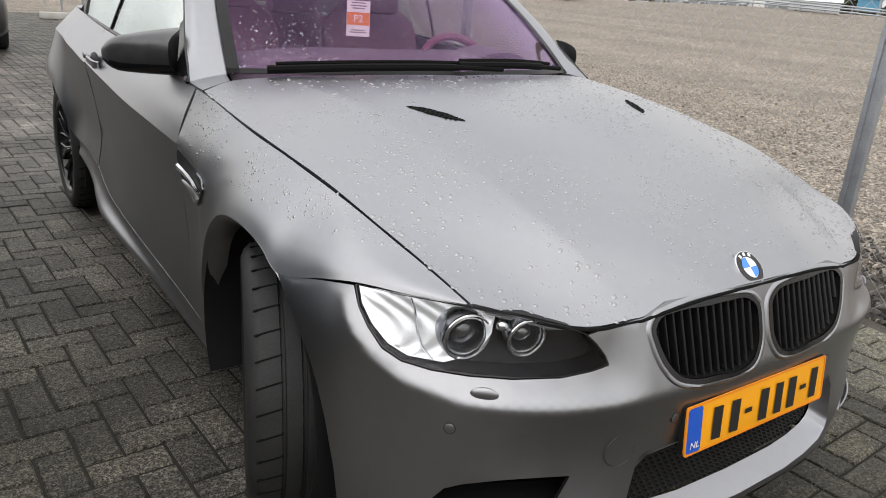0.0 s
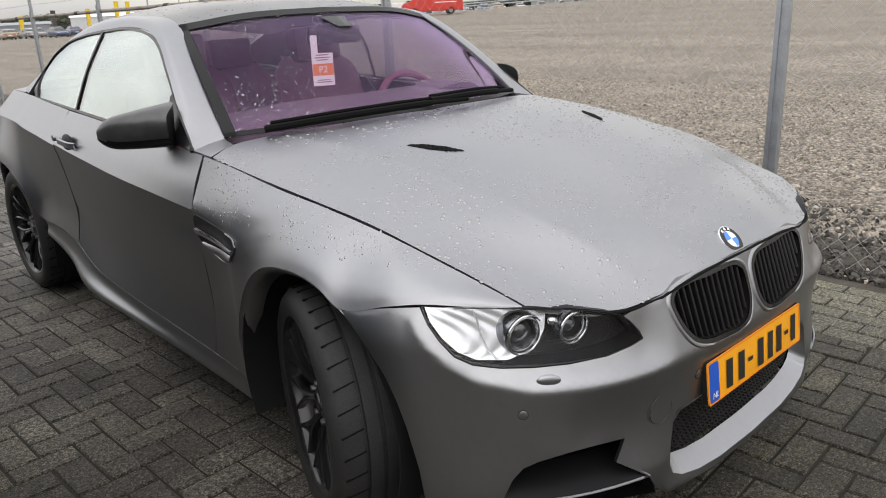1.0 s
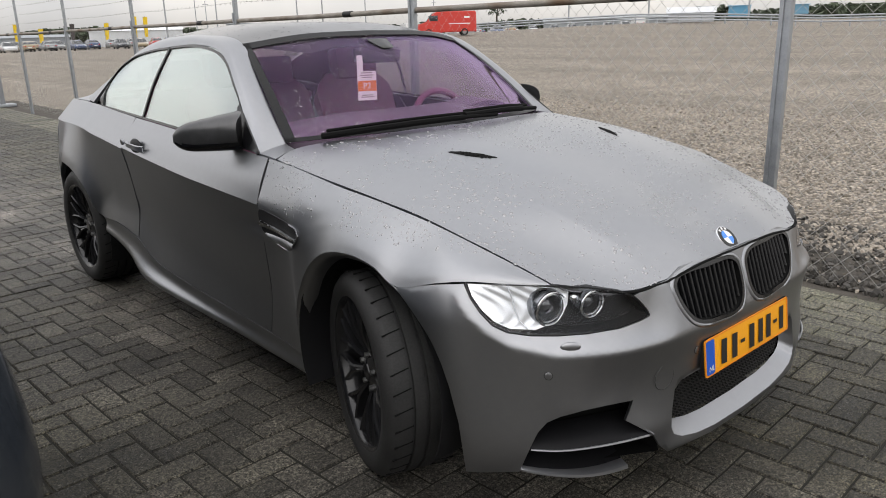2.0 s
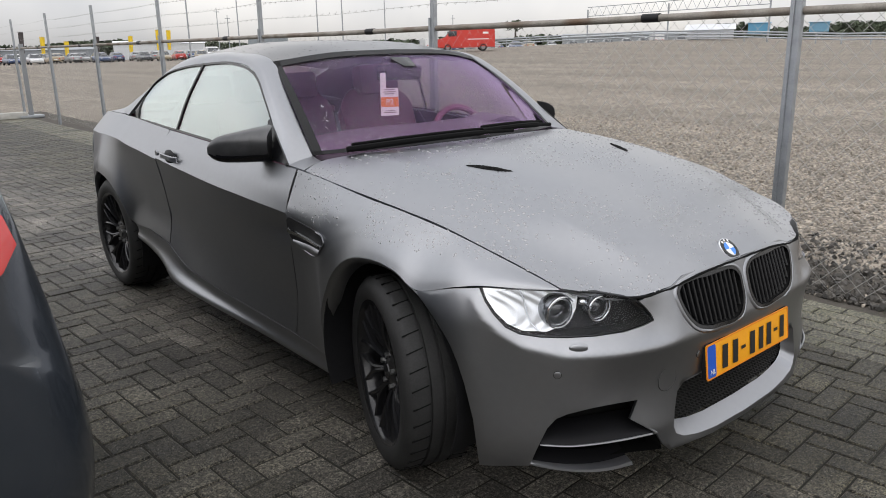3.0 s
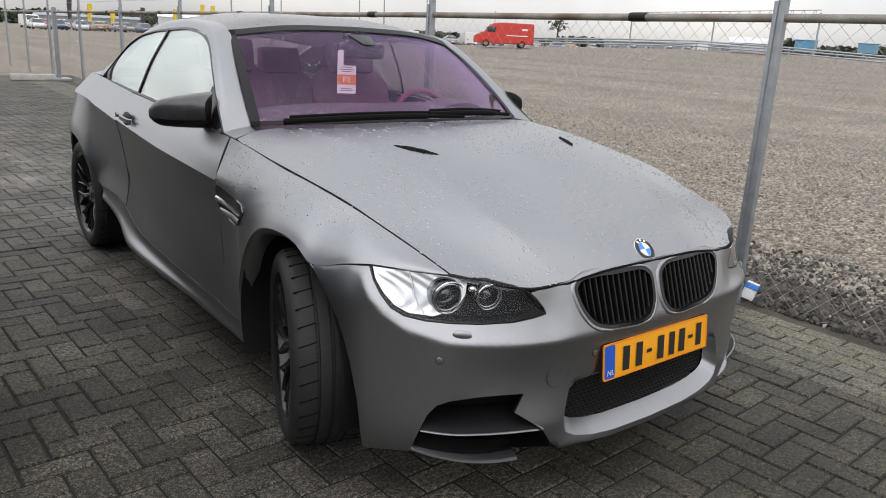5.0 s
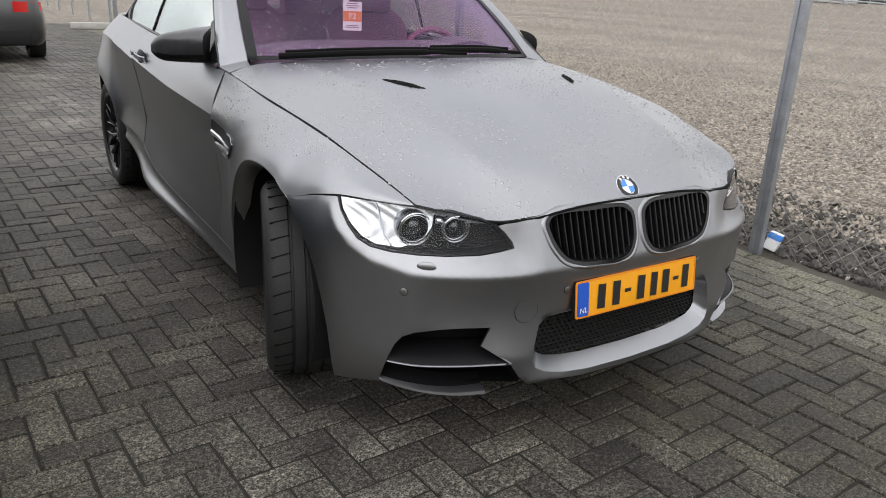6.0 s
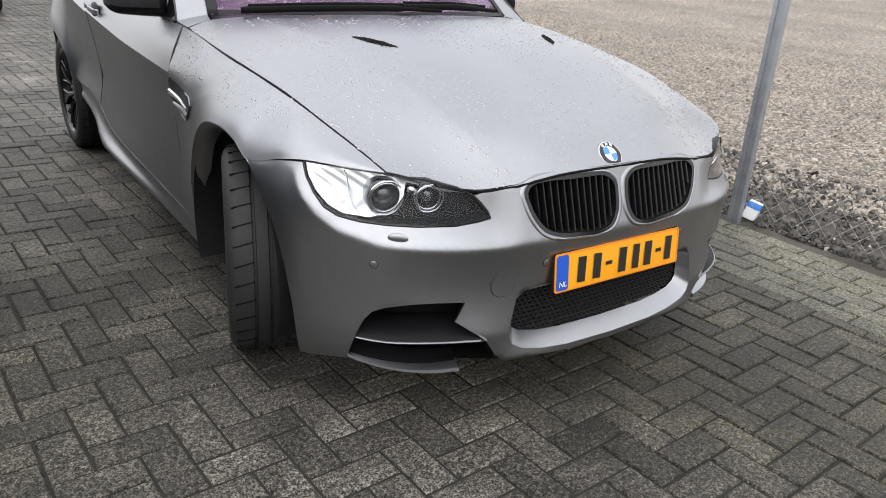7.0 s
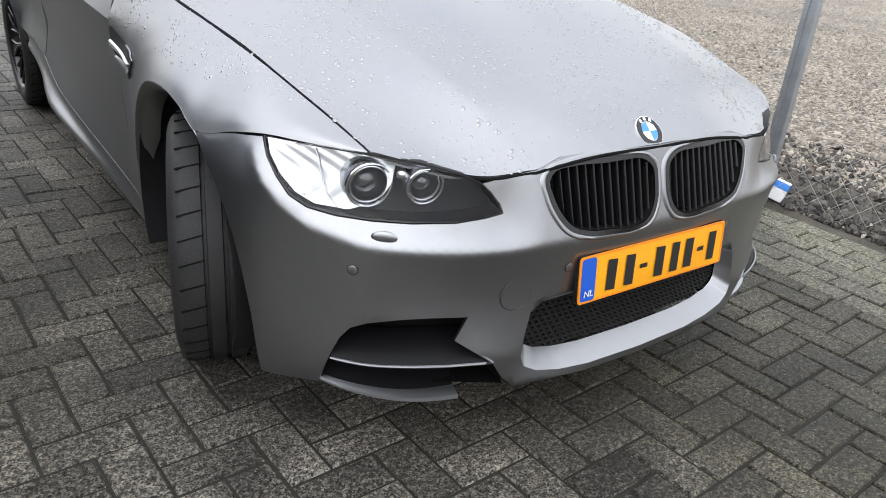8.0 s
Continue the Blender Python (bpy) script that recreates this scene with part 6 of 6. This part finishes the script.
for row, (a0, a1, R0, R1, step) in enumerate(((10.0, 25.5, 128, 132, 2.7), (9.5, 33, 140, 142, 2.7), (28, 40.2, 112, 120, 2.8), (27, 48, 134, 136, 2.8), (40, 58, 150, 152, 3.0))):
    az = a0
    while az < a1:
        R = R0 + (R1 - R0) * (az - a0) / (a1 - a0)
        spots.append((az, R, row))
        az += math.degrees(step / R) * rnd.uniform(.95, 1.25)
used = set()
for az, R, row in spots:
    r = rnd.random()
    k = 6 if r < (.16 if row < 2 else .22) else 0 if r < .42 else 1 if r < .58 else 2 if r < .78 else 3 if r < .85 else 4 if r < .97 else 5
    if row == 0 and 20.6 < az < 22.9:
        k = 5 if az > 21.9 else 3
    m = Matrix.Translation(far(az, R)) @ pose(0, 0, 0, 0, 0, -az + (90 if k == 6 and row == 0 else 180 if rnd.random() < .5 else 0) + rnd.uniform(-4, 4) + 12)
    if k not in used:
        kinds[k].matrix_basis = m
        used.add(k)
    else:
        copy_thing(kinds[k], m)

# the red delivery van
RED = paint("van_red", (.55, .03, .018), .35, 0)
van = parked_car("delivery_van", "red delivery van with a white stripe standing on the gravel", RED, 5.3, 2.0, 2.05, van=True)
van.matrix_basis = Matrix.Translation(far(44.5, 70)) @ Matrix.Rotation(radians(52), 4, "Z") @ Matrix.Diagonal((1, 1, 1, 1))
for s in (-1, 1):
    bm = bmesh.new()
    box(bm, .01, 1.9, .07, pose(s * 1.004, 1.5, 1.02), .002)
    box(bm, .01, .5, .16, pose(s * 1.004, .85, 1.55), .002)
    part("side_stripe", bm, WHITE, van, smooth=False)

# flags
FLAGS = {"yellow": mat("yellow_flag", (.75, .52, .03), .8, vary=.15, scale=2), "dark": mat("dark_flag", (.06, .05, .05), .8, vary=.3, scale=2), "white": mat("white_flag", (.7, .68, .62), .8, vary=.1, scale=2)}
first = {}
for az, R, c, h in ((12.0, 146, "dark", 5.2), (13.2, 149, "yellow", 4.4), (14.6, 150, "yellow", 3.6), (16.5, 154, "dark", 4.4), (18.6, 152, "yellow", 4.4), (20.4, 150, "yellow", 5.4), (21.1, 154, "yellow", 5.4)):
    m = Matrix.Translation(far(az, R)) @ pose(0, 0, 0, 0, 0, -az)
    if (c, h) not in first:
        fl = thing("beach_flag", {"yellow": "yellow advertising flag on a bent pole", "dark": "dark advertising flag on a bent pole", "white": "white advertising flag on a bent pole"}[c], "flag", "advertising flags")
        bm = bmesh.new()
        tube(bm, [(0, 0, 0), (0, 0, h * .8), (.12, 0, h * .95), (.5, 0, h)], .03, 6)
        part("pole", bm, GALV, fl)
        bm = bmesh.new()
        g = np.array([[(.03 + t * (.8 - .25 * (1 - z)), .05 * math.sin(5 * t + 6 * z), h * (.32 + .66 * z) - .06 * t) for t in np.linspace(0, 1, 6)] for z in np.linspace(0, 1, 10)])
        shell(bm, g, .01)
        part("cloth", bm, FLAGS[c], fl)
        fl.matrix_basis = m
        first[(c, h)] = fl
    else:
        copy_thing(first[(c, h)], m)

# light masts
mast = None
for az, R, h in ((22.6, 95, 12.5), (24.6, 140, 8.5), (25.3, 145, 7.5), (31.6, 110, 10), (33.4, 110, 11), (36.5, 120, 9), (41.5, 150, 7), (26.0, 120, 14)):
    m = Matrix.Translation(far(az, R)) @ Matrix.Diagonal((1, 1, h / 10, 1))
    if mast is None:
        mast = thing("light_mast", "thin grey lighting mast", "lamp post", "lighting masts")
        bm = bmesh.new()
        tube(bm, [(0, 0, 0), (0, 0, 10)], [.11, .06], 8)
        part("pole", bm, GALV, mast)
        bm = bmesh.new()
        box(bm, 1.0, .14, .12, pose(0, 0, 9.2), .03)
        part("lamp_arm", bm, GALV, mast)
        mast.matrix_basis = m
    else:
        c = copy_thing(mast, Matrix.Identity(4))
        c.matrix_basis = m


def shed(name, label, az0, az1, R, h, colour, dz=0.0, depth=6.0, roof=0.0):
    a, b = far(az0, R), far(az1, R)
    ob = thing(name, label, "building")
    L = (b - a).length
    ob.matrix_basis = Matrix.Translation((a + b) / 2 + Vector((0, 0, dz))) @ pose(0, 0, 0, 0, 0, math.degrees(math.atan2(b.y - a.y, b.x - a.x)))
    m = mat(name + "_cladding", colour, .5, vary=.1, scale=.6)
    bm = bmesh.new()
    box(bm, L, depth, h, pose(0, depth / 2, h / 2), .03)
    part("wall", bm, m, ob, smooth=False)
    bm = bmesh.new()
    vs = [bm.verts.new(p) for p in ((-L / 2 - .2, -.2, h), (L / 2 + .2, -.2, h), (L / 2 + .2, depth / 2, h + roof + .12), (-L / 2 - .2, depth / 2, h + roof + .12), (L / 2 + .2, depth + .2, h), (-L / 2 - .2, depth + .2, h))]
    bm.faces.new(vs[:4])
    bm.faces.new((vs[3], vs[2], vs[4], vs[5]))
    bm.faces.new((vs[1], vs[4], vs[2]))
    bm.faces.new((vs[0], vs[3], vs[5]))
    part("roof", bm, mat(name + "_roof", tuple(min(.8, c * 1.25) for c in colour), .5, vary=.1, scale=.8), ob, smooth=False)
    n = max(2, int(L / 4))
    for k in range(n):
        bm = bmesh.new()
        box(bm, .12, .08, h, pose(-L / 2 + L * (k + .5) / n, -.05, h / 2))
        part("wall_rib", bm, m, ob, smooth=False)
    return ob


shed("long_marquee", "long pale marquee behind the parked cars", 17.6, 23.6, 166, 3.0, (.58, .6, .62), roof=.5)
shed("white_hall", "low white hall behind the parked cars", 10.0, 16.4, 170, 2.2, (.22, .24, .26), roof=.4)
shed("site_cabin", "grey site cabin with a flat roof", 26.6, 29.4, 150, 3.6, (.25, .28, .30))
shed("blue_container", "blue steel container with an open side", 62.2, 63.6, 140, 1.7, (.10, .30, .46), 1.0)
shed("blue_container", "blue and white steel container", 66.0, 67.2, 140, 1.5, (.14, .30, .42), .9)
shed("glasshouse_row", "long row of pale glasshouses on the horizon", 49.5, 60.5, 160, 1.5, (.24, .26, .27), .6, roof=.5)
tarp = shed("covered_trailer", "low grey trailer under a tarpaulin", 58.2, 61.3, 90, 1.0, (.5, .51, .53), .1, 2.2, .5)

# steel barrier along the far edge of the gravel
barrier = thing("steel_barrier", "long grey steel guard rail on short posts", "barrier")
pts = [far(az, R) for az, R in ((44, 98), (50, 93), (56, 90), (62, 87), (68, 84), (75, 80), (84, 74))]
for z in (.45, .75, 1.0):
    bm = bmesh.new()
    tube(bm, [p + Vector((0, 0, z)) for p in pts], .09, 6)
    part("rail", bm, GALV, barrier)
for a, b in zip(pts, pts[1:]):
    for t in (0, .25, .5, .75):
        bm = bmesh.new()
        box(bm, .1, .1, 1.1, Matrix.Translation(a.lerp(b, t) + Vector((0, 0, .5))))
        part("post", bm, GALV, barrier, smooth=False)

# lattice gantry
gantry = thing("lattice_gantry", "long grey lattice gantry on the horizon", "gantry")
a, b = far(51.3, 150), far(63.5, 127)
za, zb = 7.0, 6.2
n = 20
for z in (0, 1.6):
    bm = bmesh.new()
    tube(bm, [a + Vector((0, 0, za - 1.2 + z)), b + Vector((0, 0, zb - 1.2 + z))], .07, 6)
    part("chord", bm, GALV, gantry)
for k in range(n):
    p, q = a.lerp(b, k / n), a.lerp(b, (k + 1) / n)
    z = za + (zb - za) * k / n - 1.2
    for u, v in ((0, 1.6), (1.6, 0)):
        bm = bmesh.new()
        tube(bm, [p.lerp(q, .5 * (u > 0)) + Vector((0, 0, z + u)), p.lerp(q, .5 + .5 * (u > 0)) + Vector((0, 0, z + v))], .04, 4)
        part("brace", bm, GALV, gantry)
for p, h in ((a, za), (a.lerp(b, .5), (za + zb) / 2), (b, zb)):
    bm = bmesh.new()
    tube(bm, [p, p + Vector((0, 0, h))], .14, 8)
    part("mast", bm, GALV, gantry)

# distant woods: a belt of many small leaf clumps
LEAF = mat("far_foliage", (.055, .07, .042), .9, vary=.3, scale=.5, per_piece=.4)


def clumps(name, places, seed, label, size=.9):
    rnd = random.Random(seed)
    vs, fs = [], []
    for p, h, w in places:
        for _ in range(int(40 * w)):
            c = Vector(p) + Vector((rnd.gauss(0, w * .8), rnd.gauss(0, w * .8), h * (rnd.random() ** .7) * .85))
            s = size * rnd.uniform(.4, 1.0)
            i = len(vs)
            for _ in range(6):
                vs.append(c + Vector((rnd.uniform(-s, s), rnd.uniform(-s, s), rnd.uniform(-s, s) * .8)))
            fs += [(i, i + 1, i + 2), (i + 1, i + 3, i + 4), (i + 2, i + 4, i + 5), (i, i + 3, i + 5), (i, i + 2, i + 4)]
    me = bpy.data.meshes.new(name)
    me.from_pydata(vs, [], fs)
    me.materials.append(LEAF)
    return tagged(new(name, me), label, "trees", "", "stuff")


belt_places = []
az = 8
while az < 88:
    R = 230 + 25 * math.sin(az)
    belt_places.append((far(az, R), 3.4 + 1.6 * noise.noise(Vector((az * .35, 0, 0))) + (1.2 if 13 < az < 20 or az > 60 else 0), 2.6))
    az += .55
clumps("far_woods", belt_places, 4, "dark belt of trees on the horizon", 1.3)
tree = thing("lone_tree", "single round-headed tree on the horizon", "tree")
p = far(46.1, 200)
bm = bmesh.new()
tube(bm, [p, p + Vector((0, 0, 4.5)), p + Vector((.4, 0, 7))], [.3, .22, .1], 8)
part("trunk", bm, SOIL, tree)
cr = clumps("crown", [(p + Vector((0, 0, 4.6)), 3.2, 1.2), (p + Vector((0.4, 0, 4.9)), 2.6, 1.5)], 8, "", .5)
cr.parent = tree

# a gate pillar and kerb beam at the end of the paving
pil = thing("gate_pillar", "pale steel gate pillar at the end of the fence", "pillar")
bm = bmesh.new()
box(bm, .09, .09, 1.62, pose(1.90, 17.35, .81), .01)
part("shaft", bm, mat("pale_pillar", (.22, .23, .24), .5, vary=.12, scale=4), pil)
bm = bmesh.new()
box(bm, .5, .4, .06, pose(1.88, 17.35, .03), .01)
part("foot_plate", bm, GALV, pil)
beam = thing("kerb_beam", "pale concrete beam lying on the paving", "kerb")
bm = bmesh.new()
box(bm, .9, .2, .14, pose(1.35, 17.3, .07, 0, 0, -4), .02)
part("beam", bm, mat("pale_concrete", (.42, .41, .38), .8, vary=.2, scale=8, bump=.4, bscale=120), beam)

# litter at the foot of the post
litter = thing("carton", "crumpled blue and white drink carton lying at the fence post", "litter")
bm = bmesh.new()
box(bm, .085, .07, .10, pose(1.985, -.01, .05, 14, 12, 24), .008)
part("box", bm, WHITE, litter)
bm = bmesh.new()
box(bm, .087, .072, .035, pose(1.985, -.01, .05, 14, 12, 24) @ pose(0, 0, .028), .004)
part("print_band", bm, BADGE_BLUE, litter)

# ---- loose stones and weeds along the fence ----
def stones(name, n, x0, x1, y0, y1, lo, hi, material, seed, label):
    rnd = random.Random(seed)
    base = [Vector(v).normalized() for v in ((1, 0, 0), (-1, 0, 0), (0, 1, 0), (0, -1, 0), (0, 0, 1), (0, 0, -1), (.7, .7, .5), (-.7, .6, .5), (.6, -.7, .5), (-.7, -.7, .4))]
    tris = [(0, 6, 4), (6, 2, 4), (2, 7, 4), (7, 1, 4), (1, 9, 4), (9, 3, 4), (3, 8, 4), (8, 0, 4), (0, 2, 6), (2, 1, 7), (1, 3, 9), (3, 0, 8), (0, 5, 2), (2, 5, 1), (1, 5, 3), (3, 5, 0)]
    vs, fs = [], []
    for _ in range(n):
        u = rnd.random() ** 1.6
        x, y = x0 + (x1 - x0) * u, rnd.uniform(y0, y1)
        s = lo + (hi - lo) * rnd.random() ** 2
        e = Euler((rnd.uniform(0, 6), rnd.uniform(0, 6), rnd.uniform(0, 6))).to_matrix()
        k = Vector((rnd.uniform(.7, 1.3), rnd.uniform(.7, 1.3), rnd.uniform(.45, .8)))
        i = len(vs)
        z = max(field_z(x, y) - .03, -.012 + .03 * (x - 1.84) if x < 2.5 else -1) + s * .25
        vs += [e @ Vector((b.x * k.x, b.y * k.y, b.z * k.z)) * s * rnd.uniform(.8, 1.15) + Vector((x, y, z)) for b in base]
        fs += [tuple(i + q for q in t) for t in tris]
    me = bpy.data.meshes.new(name)
    me.from_pydata(vs, [], fs)
    me.materials.append(material)
    tagged(new(name, me), label, "gravel", "", "stuff")


stones("dark_ballast", 15000, 1.95, 3.3, -2.2, 9, .008, .028, DARK_STONE, 1, "coarse dark stones along the fence")
stones("loose_gravel", 26000, 2.7, 9.0, -2.5, 12, .007, .024, STONE, 2, "loose beige gravel stones")
stones("pale_pebbles", 1200, 1.95, 3.2, -2.2, 7, .006, .018, STONE, 7, "pale pebbles among the dark stones")
WEED = mat("weed_green", (.05, .075, .025), .8, vary=.3, scale=20, per_piece=.4)
vs, fs = [], []
for _ in range(1500):
    x, y = rnd.uniform(1.83, 2.02), rnd.uniform(-2.2, 10)
    if noise.noise(Vector((x * 3, y * 1.6, 0))) < -.05:
        continue
    for _ in range(3):
        a, h, l = rnd.uniform(0, 6.28), rnd.uniform(.006, .035), rnd.uniform(.004, .02)
        i = len(vs)
        vs += [(x, y, -.012), (x + .003, y + .002, -.012), (x + l * math.cos(a), y + l * math.sin(a), h)]
        fs.append((i, i + 1, i + 2))
me = bpy.data.meshes.new("weeds")
me.from_pydata(vs, [], fs)
me.materials.append(WEED)
tagged(new("weeds", me), "low weeds and moss at the paving's edge", "weeds", "", "stuff")
